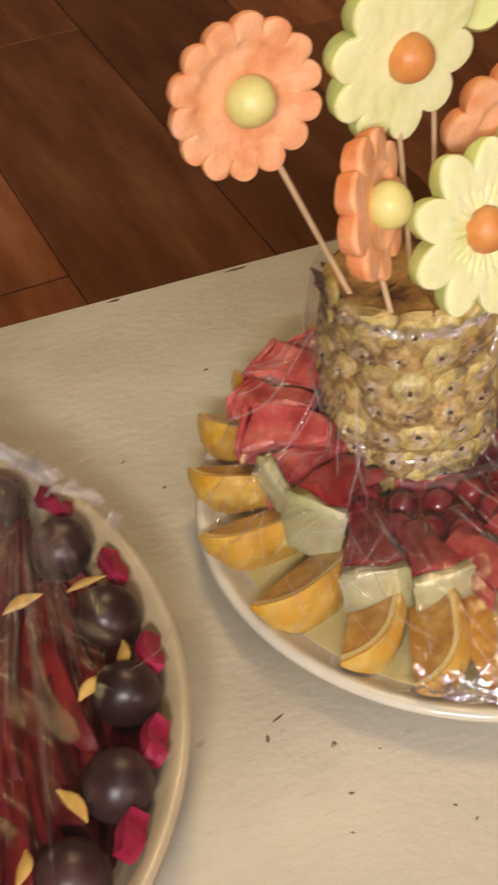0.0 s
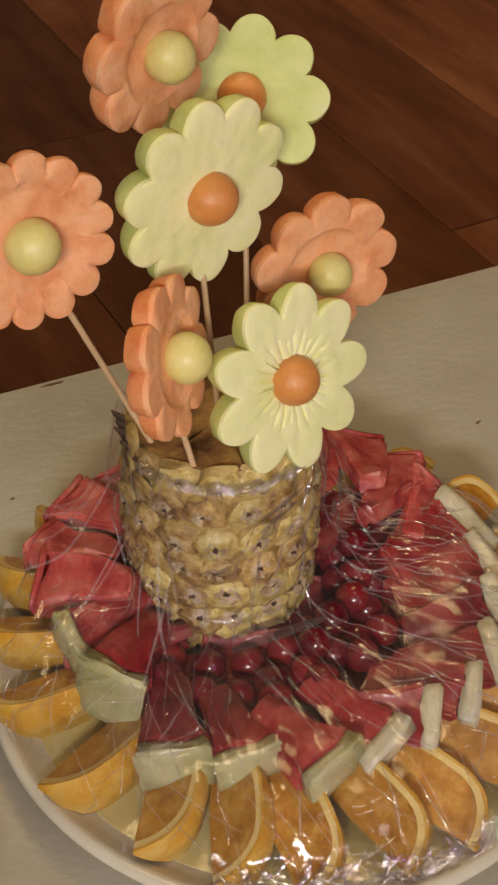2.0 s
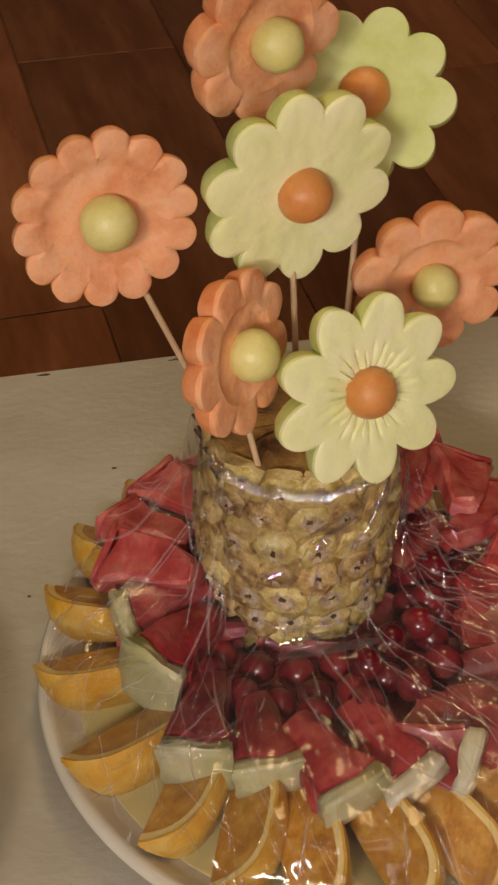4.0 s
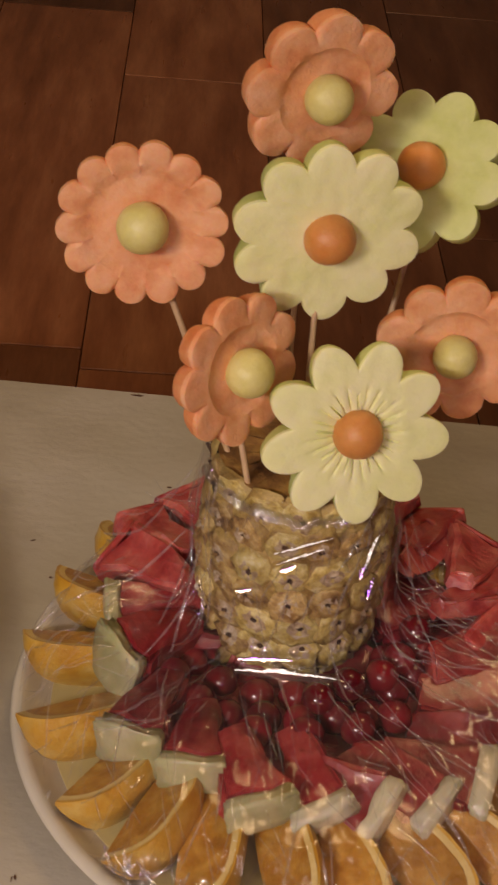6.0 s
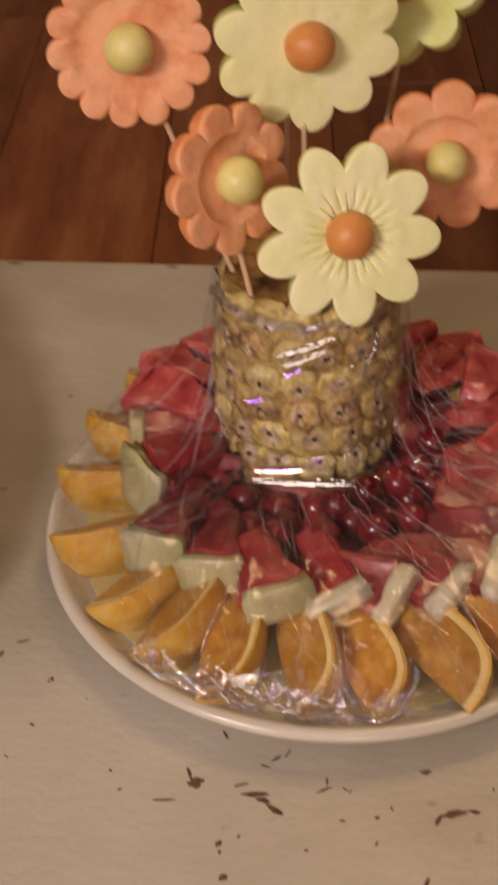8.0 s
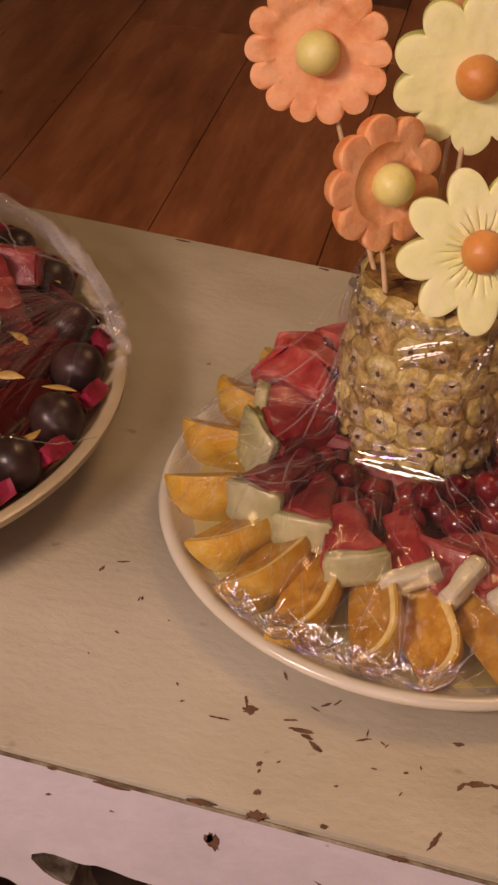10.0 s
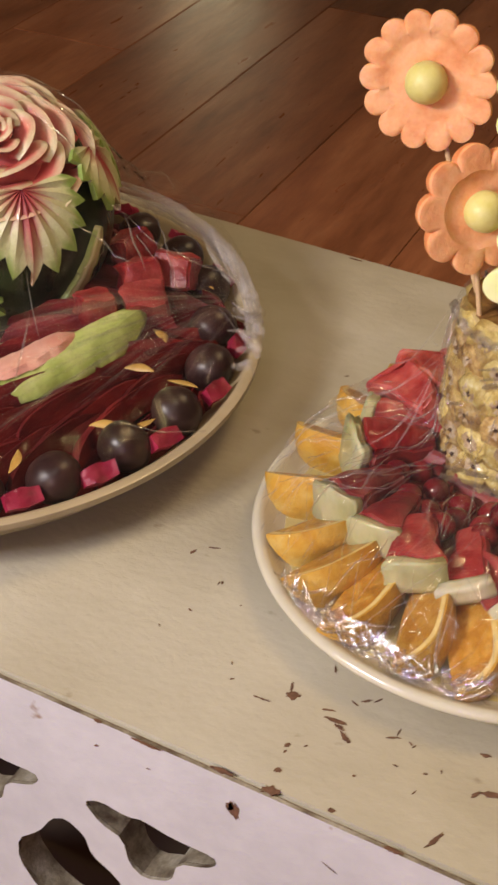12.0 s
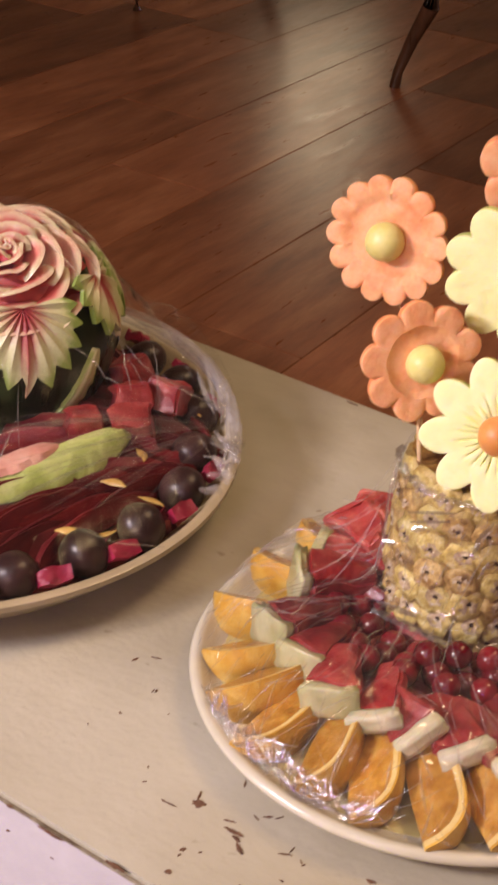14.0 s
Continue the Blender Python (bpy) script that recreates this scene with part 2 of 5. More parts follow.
# Paler near the rind, with some of the film's haze painted in.
MELON_PALE = surface("watermelon_pale_hazed_flesh", [(0.26, 0.022, 0.028), (0.44, 0.075, 0.068), (0.56, 0.19, 0.15)], 60, 0.34, 0.0010, 220, 0.25, sss=0.3, sss_radius=(1, 0.2, 0.12), vary=0.2, coat=0.3)
RIND = surface("watermelon_white_rind", [(0.46, 0.42, 0.25), (0.56, 0.52, 0.36), (0.62, 0.58, 0.45)], 45, 0.35, 0.0004, 200, 0.1, sss=0.2, vary=0.08, coat=0.3)
ORANGE = surface("orange_flesh", [(0.34, 0.138, 0.010), (0.46, 0.218, 0.026), (0.57, 0.325, 0.070)], 110, 0.34, 0.0010, 300, 0.28, (1, 1, 1), sss=0.3, sss_radius=(1, 0.45, 0.05), vary=0.12, coat=0.4)
PITH = surface("orange_pith", [(0.66, 0.47, 0.16), (0.74, 0.58, 0.26)], 120, 0.5, 0.0004, 300, 0.1)
PEEL = surface("orange_peel", [(0.54, 0.25, 0.016), (0.62, 0.34, 0.040), (0.68, 0.46, 0.12)], 70, 0.36, 0.0007, 520, 0.1, vary=0.10, coat=0.3)
GRAPE = surface("red_grape_skin", [(0.09, 0.005, 0.012), (0.18, 0.010, 0.018), (0.25, 0.018, 0.022)], 60, 0.22, 0.0001, 200, 0.1, sss=0.2, sss_radius=(1, 0.1, 0.1), vary=0.3, coat=0.3)
PLUM = surface("dark_plum_skin", [(0.012, 0.005, 0.006), (0.028, 0.012, 0.011), (0.055, 0.026, 0.022)], 40, 0.34, 0.0002, 160, 0.15, vary=0.3, spec=0.35)
BEET = surface("dark_red_slice", [(0.05, 0.003, 0.004), (0.11, 0.008, 0.009), (0.17, 0.016, 0.015)], 60, 0.5, 0.0008, 220, 0.25, vary=0.35, spec=0.3)
MAGENTA = surface("magenta_petal", [(0.16, 0.003, 0.022), (0.28, 0.006, 0.040), (0.36, 0.025, 0.065)], 80, 0.45, 0.0008, 300, 0.2, vary=0.2)
SLIVER = surface("yellow_peel_sliver", [(0.40, 0.22, 0.045), (0.56, 0.38, 0.12)], 100, 0.45, 0.0003, 200, 0.1, vary=0.12)
GREEN_SKIN = surface("watermelon_dark_skin", [(0.004, 0.009, 0.003), (0.010, 0.019, 0.007), (0.03, 0.045, 0.015)], 28, 0.3, 0.0004, 120, 0.15, (1, 1, 0.35), spec=0.35)
ROSE = surface("carved_rose_pink", [(0.50, 0.06, 0.07), (0.62, 0.12, 0.11), (0.68, 0.24, 0.20)], 24, 0.35, 0.0006, 180, 0.15, sss=0.2, vary=0.12, coat=0.2)
LIME = surface("pale_green_rind", [(0.26, 0.34, 0.07), (0.42, 0.50, 0.15), (0.55, 0.58, 0.25)], 45, 0.4, 0.0005, 160, 0.15, coat=0.2)
PINK = surface("pink_melon_flesh", [(0.62, 0.25, 0.20), (0.72, 0.42, 0.34)], 50, 0.35, 0.0005, 180, 0.12, coat=0.3)
CARVED_LEAF = carved_material("carved_leaf_layers", [(0.0, (0.26, 0.02, 0.03)), (0.20, (0.36, 0.06, 0.06)), (0.36, (0.44, 0.24, 0.16)), (0.54, (0.54, 0.50, 0.30)), (0.84, (0.50, 0.52, 0.26)), (1.0, (0.26, 0.36, 0.09))], 0.26, 0.06)
CARVED_STRIPE = carved_material("carved_stripe_layers", [(0.0, (0.40, 0.40, 0.18)), (0.5, (0.60, 0.58, 0.34)), (1.0, (0.36, 0.44, 0.15))], 0.2, 0.10)
CARVED_PETAL = carved_material("carved_petal_layers", [(0.0, (0.36, 0.022, 0.035)), (0.45, (0.50, 0.065, 0.065)), (0.76, (0.55, 0.13, 0.11)), (0.90, (0.60, 0.40, 0.28)), (1.0, (0.60, 0.54, 0.35))], 0.0, 0.13)
RIND_GREEN = surface("watermelon_green_rind", [(0.40, 0.39, 0.18), (0.48, 0.46, 0.25), (0.54, 0.51, 0.32)], 45, 0.35, 0.0004, 200, 0.1, sss=0.2, vary=0.08, coat=0.3)
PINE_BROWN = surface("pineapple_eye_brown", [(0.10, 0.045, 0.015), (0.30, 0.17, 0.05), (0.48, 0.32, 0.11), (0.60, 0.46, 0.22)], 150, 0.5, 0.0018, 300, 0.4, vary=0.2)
BRONZE = surface("dark_bronzed_wood", [(0.05, 0.022, 0.012), (0.12, 0.055, 0.03)], 30, 0.32, 0.0003, 120, 0.2, (1, 1, 0.2), coat=0.2)
PLASTER = surface("warm_plaster", [(0.50, 0.40, 0.29), (0.56, 0.46, 0.34)], 3, 0.85, 0.001, 60, 0.08)
FILM = film_material("cling_film_plate", (90, 10, 1), 0.030, 0.14, 0.016, 0.0004, 1.2, 0.37)
# Folded film scatters white; the extra milk also stands for bright reflections.
CREASE = film_material("cling_film_crease", (9, 9, 1), 0.26, 0.15, 0.10, 0.001)
GLINT = film_material("cling_film_tight_fold", (20, 20, 1), 0.34, 0.3, 0.05, 0.0006)
TAUT = film_material("cling_film_taut_facet", (3, 3, 1), 0.50, 0.3, 0.06, 0.0001)
FILM_BOWL = film_material("cling_film_bowl", (150, 3, 1), 0.008, 0.06, 0.004, 0.0008)
HEM = film_material("cling_film_hem", (6, 6, 1), 0.08, 0.15, 0.30, 0.0005)
BUNCH = film_material("cling_film_bunched", (30, 30, 1), 0.12, 0.10, 0.16, 0.0008)
FOLD = film_material("cling_film_fold", (30, 30, 1), 0.045, 0.05, 0.012, 0.0006)
# Milk outweighs gloss here, so the lines keep a painted bright streak.
LINE = film_material("cling_film_stretch_line", (9, 9, 1), 0.09, 0.05, 0.12, 0.001)


def plank_material():
    m = surface("reddish_floorboard", [(0.14, 0.048, 0.022), (0.215, 0.078, 0.037), (0.29, 0.120, 0.060)], 5, 0.32, 0.0005, 30, 0.22, (4, 0.7, 1), vary=0.5, detail=7, spec=0.32)
    return m


PLANK = plank_material()


# ---- mesh helpers ----
def finish(name, bm, material, smooth=35):
    """One mesh from a bmesh, smooth but for edges sharper than the angle."""
    bm.normal_update()
    for f in bm.faces:
        f.smooth = smooth > 0
    for e in bm.edges:
        if len(e.link_faces) == 2 and e.calc_face_angle(0) > radians(smooth):
            e.smooth = False
    me = bpy.data.meshes.new(name)
    bm.to_mesh(me)
    bm.free()
    for m in material if isinstance(material, (list, tuple)) else (material,):
        me.materials.append(m)
    return me


def part(name, bm, material, parent, label="", at=None, smooth=35):
    me = finish(name, bm, material, smooth) if isinstance(bm, bmesh.types.BMesh) else bm
    ob = new(name, me)
    ob.parent = parent
    if at is not None:
        ob.matrix_basis = at
    if label:
        ob["label"] = label
    return ob


def thing(name, label, category, at=None, group="", kind=""):
    ob = tagged(new(name), label, category, group, kind)
    ob.empty_display_size = 0.02
    if at is not None:
        ob.matrix_basis = at
    return ob


def solo(name, bm, material, label, category, at=None, group="", kind="", smooth=35):
    ob = tagged(new(name, finish(name, bm, material, smooth) if isinstance(bm, bmesh.types.BMesh) else bm), label, category, group, kind)
    if at is not None:
        ob.matrix_basis = at
    return ob


def block(lo, hi, bevel=0.0, segments=2):
    bm = bmesh.new()
    size = [b - a for a, b in zip(lo, hi)]
    bmesh.ops.create_cube(bm, size=1, matrix=Matrix.LocRotScale([(a + b) / 2 for a, b in zip(lo, hi)], None, size))
    if bevel:
        bmesh.ops.bevel(bm, geom=bm.edges[:], offset=bevel, segments=segments, affect="EDGES", profile=0.6)
    return bm


def lathe(profile, seg=64, wobble=0.0):
    """A turned form from (radius, z) points, closed at radius 0."""
    bm = bmesh.new()
    rings = []
    for r, z in profile:
        if r < 1e-6:
            rings.append([bm.verts.new((0, 0, z))])
        else:
            rings.append([bm.verts.new((r * math.cos(a) * (1 + wobble * noise.noise((3 * math.cos(a), 3 * math.sin(a), z * 20))), r * math.sin(a), z))
                          for a in (2 * math.pi * k / seg for k in range(seg))])
    for a, b in zip(rings, rings[1:]):
        for k in range(seg):
            q = [a[k % len(a)], a[(k + 1) % len(a)], b[(k + 1) % len(b)], b[k % len(b)]]
            q = [v for i, v in enumerate(q) if v not in q[:i]]
            if len(q) > 2:
                bm.faces.new(q)
    bmesh.ops.recalc_face_normals(bm, faces=bm.faces[:])
    return bm


def ball(r, seg=20, rings=12, squash=1.0, rough=0.0, seed=0.0):
    bm = bmesh.new()
    bmesh.ops.create_uvsphere(bm, u_segments=seg, v_segments=rings, radius=r)
    for v in bm.verts:
        k = 1 + rough * noise.noise(v.co * (1.2 / r) + Vector((seed, seed, 0)))
        v.co = Vector((v.co.x * k, v.co.y * k, v.co.z * k * squash))
    return bm


def tube(points, radii, seg=10):
    """A round bar along points, closed at both ends."""
    bm = bmesh.new()
    rings = []
    for i, p in enumerate(points):
        p = Vector(p)
        d = Vector(points[min(i + 1, len(points) - 1)]) - Vector(points[max(i - 1, 0)])
        q = d.to_track_quat("Z", "Y")
        r = radii[i] if isinstance(radii, (list, tuple)) else radii
        rings.append([bm.verts.new(p + q @ Vector((r * math.cos(a), r * math.sin(a), 0))) for a in (2 * math.pi * k / seg for k in range(seg))])
    for a, b in zip(rings, rings[1:]):
        for k in range(seg):
            bm.faces.new((a[k], a[(k + 1) % seg], b[(k + 1) % seg], b[k]))
    bm.faces.new(rings[0][::-1])
    bm.faces.new(rings[-1])
    return bm


def outline_solid(outer, holes=(), thick=0.01):
    """A board in the xz plane from an outline with holes, thick along y. Hole walls take the second material."""
    bm = bmesh.new()
    edges = []
    for loop in (outer, *holes):
        vs = [bm.verts.new((x, 0, z)) for x, z in loop]
        edges += [bm.edges.new((vs[i], vs[(i + 1) % len(vs)])) for i in range(len(vs))]
    bmesh.ops.triangle_fill(bm, edges=edges, use_beauty=True, use_dissolve=False, normal=(0, -1, 0))
    front = bm.faces[:]
    geo = bmesh.ops.extrude_face_region(bm, geom=front, use_keep_orig=True)["geom"]
    moved = {g for g in geo if isinstance(g, bmesh.types.BMVert)}
    for v in moved:
        v.co.y += thick
    for f in bm.faces:
        if {v in moved for v in f.verts} == {True, False}:
            f.material_index = 1
    bmesh.ops.recalc_face_normals(bm, faces=bm.faces[:])
    return bm


# ---- the room shell ----
def shell():
    for name, lo, hi in (("wall_north", (-4.1, 4.2, 0), (4.1, 4.32, 2.9)), ("wall_south", (-4.1, -3.32, 0), (4.1, -3.2, 2.9)),
                         ("wall_west", (-4.22, -3.2, 0), (-4.1, 4.2, 2.9)), ("wall_east", (4.1, -3.2, 0), (4.22, 4.2, 2.9))):
        solo(name, block(lo, hi), PLASTER, "plain warm-toned plaster wall closing the room", "wall", kind="structure")
    solo("ceiling", block((-4.22, -3.32, 2.9), (4.22, 4.32, 3.0)), PLASTER, "plain warm-toned plaster ceiling", "ceiling", kind="structure")


shell()


# ---- the white table ----
TX0, TX1, TY0, TY1 = -0.98, 0.56, -0.2235, 0.2890
table = thing("table", "low white-painted wooden table, chipped, with pierced apron", "table", pose(0, 0, 0))


def table_top():
    bm = bmesh.new()
    nx, ny = 60, 24
    bmesh.ops.create_grid(bm, x_segments=nx, y_segments=ny, size=0.5)
    for v in bm.verts:
        v.co = Vector((TX0 + (v.co.x + 0.5) * (TX1 - TX0), TY0 + 0.0047 + (v.co.y + 0.5) * (TY1 - TY0 - 0.0047), T))
        v.co.z += 0.0003 * noise.noise(v.co * 9) - 0.0003
    rim = [e for e in bm.edges if e.is_boundary]
    down = bmesh.ops.extrude_edge_only(bm, edges=rim)["geom"]
    for v in (g for g in down if isinstance(g, bmesh.types.BMVert)):
        v.co.z = T - 0.016
    bmesh.ops.holes_fill(bm, edges=[e for e in bm.edges if e.is_boundary], sides=0)
    edge = [e for e in bm.edges if len(e.link_faces) == 2 and e.calc_face_angle(0) > 0.9 and e.verts[0].co.z > T - 0.004 and e.verts[1].co.z > T - 0.004]
    bmesh.ops.bevel(bm, geom=edge, offset=0.0022, segments=2, affect="EDGES")
    return bm


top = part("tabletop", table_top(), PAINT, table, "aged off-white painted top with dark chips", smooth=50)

# pierced motif of the apron, in centimetres along x and up
LEAF_CUT = [(-15.3, 37.9), (-14.2, 38.5), (-12.4, 38.3), (-11.4, 38.6), (-9.5, 38.2), (-7.1, 38.3), (-6.9, 37.8), (-7.5, 37.1), (-9.3, 36.3), (-9.7, 34.5), (-11.5, 33.6), (-12.4, 34.2), (-12.8, 36.2), (-14.2, 36.6)]
LOTUS_CUT = [(-20.2, 31.6), (-18.6, 33.2), (-17.6, 35.0), (-16.6, 35.6), (-15.4, 34.9), (-15.0, 33.4), (-13.4, 32.5), (-12.5, 30.9), (-12.7, 29.4), (-14.6, 27.6), (-17.0, 26.6), (-19.0, 27.6), (-20.3, 29.6)]
PITCH = 11.35


def eased(loop):
    """A closed outline with its corners cut, so that it runs in soft curves."""
    out = []
    for a, b in zip(loop, loop[1:] + loop[:1]):
        out += [tuple(0.8 * p + 0.2 * q for p, q in zip(a, b)), tuple(0.2 * p + 0.8 * q for p, q in zip(a, b))]
    return out


def apron_board(high, thick):
    holes = []
    for k in range(-7, 7):
        for cut in (LEAF_CUT, LOTUS_CUT):
            pts = eased([((x + k * PITCH) / 100, z / 100) for x, z in cut])
            if min(p[0] for p in pts) > TX0 + 0.08 and max(p[0] for p in pts) < TX1 - 0.08:
                holes.append([(x + 0.0008 * noise.noise((x * 90, z * 90, k)), z + 0.0008 * noise.noise((x * 90, z * 90, k + 9))) for x, z in pts])
    return outline_solid([(TX0, 0.24), (TX1, 0.24), (TX1, high), (TX0, high)], holes, thick)


part("apron", apron_board(T - 0.0008, 0.0022), [APRON, WORN], table, "white pierced apron with leaf-shaped openings", pose(0, TY0 + 0.0012, 0), smooth=30)
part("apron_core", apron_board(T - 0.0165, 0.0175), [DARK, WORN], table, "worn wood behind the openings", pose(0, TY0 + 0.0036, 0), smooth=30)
part("seam", block((TX0 + 0.001, TY0 + 0.0034, T - 0.0162), (TX1 - 0.001, TY0 + 0.0046, T - 0.0020)), CHIP, table, "dark joint behind the edging")
part("apron_back", block((TX0, TY1 - 0.02, 0.30), (TX1, TY1 - 0.001, T - 0.0161), 0.001), APRON, table)
for x in (TX0 + 0.001, TX1 - 0.021):
    part("apron_side", block((x, TY0 + 0.022, 0.26), (x + 0.02, TY1 - 0.021, T - 0.0161), 0.001), APRON, table)
for x in (TX0 + 0.022, TX1 - 0.072):
    for y in (TY0 + 0.0225, TY1 - 0.0715):
        part("leg", block((x, y, 0.0), (x + 0.05, y + 0.05, T - 0.0161), 0.003), APRON, table)
# Added sheet that gives the openings the darkness of the unlit inside.
part("inner_board", block((TX0 + 0.08, TY0 + 0.075, 0.03), (TX1 - 0.08, TY0 + 0.09, T - 0.0165)), DARK, table, "near-black board added behind the openings as shade")


def chip(x, y, length, width, turn, seed, upright=False):
    """A ragged flake of missing paint, a hair proud of the surface so that it shows."""
    rng = random.Random(seed)
    n = 20
    pts = []
    for k in range(n):
        a = 2 * math.pi * k / n
        q = 0.40 + 0.60 * rng.random()
        pts.append((length / 2 * math.cos(a) * q, width / 2 * math.sin(a) * (0.4 + 0.6 * rng.random())))
    c, s = math.cos(radians(turn)), math.sin(radians(turn))
    bm = bmesh.new()
    h = 0.00025
    low = [bm.verts.new((u * c - v * s, u * s + v * c, -0.0006)) for u, v in pts]
    up = [bm.verts.new((u * c - v * s, u * s + v * c, h)) for u, v in pts]
    bm.faces.new(up)
    for k in range(n):
        bm.faces.new((low[k], low[(k + 1) % n], up[(k + 1) % n], up[k]))
    at = pose(x, TY0 + 0.0012, y, 90, 0, 0) if upright else pose(x, y, T - 0.0002)
    part("paint_chip", bm, CHIP, table, at=at, smooth=0)


CHIPS = [(-0.0607, -0.1569, 0.010, 0.009, 30), (-0.064, -0.152, 0.010, 0.003, 110), (-0.0745, -0.1673, 0.013, 0.0016, 5), (-0.0333, -0.1617, 0.018, 0.004, 5),
         (-0.040, -0.157, 0.009, 0.002, 20), (-0.0248, -0.1695, 0.012, 0.0045, -35), (-0.030, -0.165, 0.008, 0.004, -10), (-0.0477, -0.1886, 0.005, 0.0045, 60),
         (-0.047, -0.193, 0.004, 0.002, 80), (-0.0446, -0.2055, 0.006, 0.0055, 40), (-0.0415, -0.2185, 0.013, 0.009, 10), (0.0396, -0.2072, 0.017, 0.004, 72),
         (0.0543, -0.1674, 0.019, 0.006, 12), (0.047, -0.171, 0.008, 0.004, 60), (0.063, -0.166, 0.008, 0.003, -10), (-0.0253, -0.1415, 0.007, 0.0022, 40),
         (-0.020, -0.138, 0.008, 0.0014, 60), (-0.030, -0.146, 0.006, 0.0012, -20), (-0.0495, -0.1289, 0.008, 0.002, 120), (-0.0036, -0.1579, 0.009, 0.0018, 30),
         (-0.002, -0.153, 0.006, 0.0012, 90), (0.0424, -0.1453, 0.007, 0.004, 10), (-0.0104, -0.2147, 0.005, 0.004, 15), (0.0248, -0.2215, 0.012, 0.004, 0),
         (-0.0688, -0.2195, 0.017, 0.004, 4), (-0.14, -0.2225, 0.006, 0.003, 0), (-0.0943, -0.1625, 0.003, 0.0015, 40), (-0.11, -0.2235, 0.02, 0.002, 0),
         (-0.164, -0.084, 0.008, 0.003, 70), (-0.155, -0.075, 0.010, 0.0015, 20), (-0.136, -0.099, 0.004, 0.002, 110), (0.105, -0.19, 0.012, 0.003, 30), (0.14, -0.16, 0.009, 0.003, 100),
         (0.10, -0.222, 0.02, 0.003, 0), (-0.032, 0.283, 0.020, 0.004, 0), (-0.12, 0.2835, 0.012, 0.003, 0), (-0.23, 0.2835, 0.014, 0.003, 0), (-0.09, 0.19, 0.004, 0.002, 0),
         (-0.15, 0.10, 0.003, 0.0025, 0), (-0.165, 0.13, 0.005, 0.001, 30), (0.20, 0.14, 0.006, 0.002, 20), (-0.01, -0.19, 0.003, 0.0015, 20), (0.02, -0.185, 0.004, 0.0012, 70)]
for n, (x, y, l, wd, a) in enumerate(CHIPS):
    chip(x, y, l * 0.92, wd * 0.8, a, n)
chip_rng = random.Random(77)
for n in range(22):
    a = radians(chip_rng.uniform(215, 330))
    r = 0.160 + abs(chip_rng.gauss(0, 0.022))
    chip(-0.001 + r * math.cos(a), max(-0.222, 0.006 + r * math.sin(a)), chip_rng.uniform(0.0012, 0.004), chip_rng.uniform(0.0006, 0.0018), chip_rng.uniform(0, 180), 200 + n)
for n, (x, z, l, wd, a) in enumerate([(-0.0595, 0.4276, 0.017, 0.009, 100), (-0.062, 0.4295, 0.010, 0.006, 60), (-0.0057, 0.4172, 0.013, 0.0012, -25), (-0.1418, 0.4301, 0.004, 0.002, 20), (-0.11, 0.43, 0.003, 0.001, 0), (0.06, 0.425, 0.01, 0.004, 30)]):
    chip(x, z, l, wd, a, 100 + n, True)


# ---- the fruit platter ----
PLX, PLY = -0.0022, 0.0082
plate = solo("plate", lathe([(0, T + 0.0062), (0.104, T + 0.0066), (0.128, T + 0.0090), (0.1402, T + 0.0140), (0.1446, T + 0.0178), (0.1476, T + 0.0192), (0.1506, T + 0.0189), (0.1523, T + 0.0168), (0.1511, T + 0.0135),
                              (0.132, T + 0.0030), (0.108, T + 0.0004), (0.0, T + 0.0004)], 120), CHINA, "round white glazed plate on the white table", "plate", pose(PLX, PLY, 0), smooth=60)

# Disc added in the plate's well; its yellow stands for warm reflected light.
WELL_TINT = surface("yellow_well_tint", [(0.46, 0.38, 0.14), (0.56, 0.47, 0.21)], 14, 0.12, 0.0002, 40, 0.06, coat=0.5)
solo("fruit_juice", lathe([(0, T + 0.0112), (0.1325, T + 0.0112), (0.1328, T + 0.0106), (0.120, T + 0.0092), (0, T + 0.0078)], 96), WELL_TINT, "thin yellowish disc added in the white plate as a warm tint", "juice", pose(PLX, PLY, 0), smooth=60)


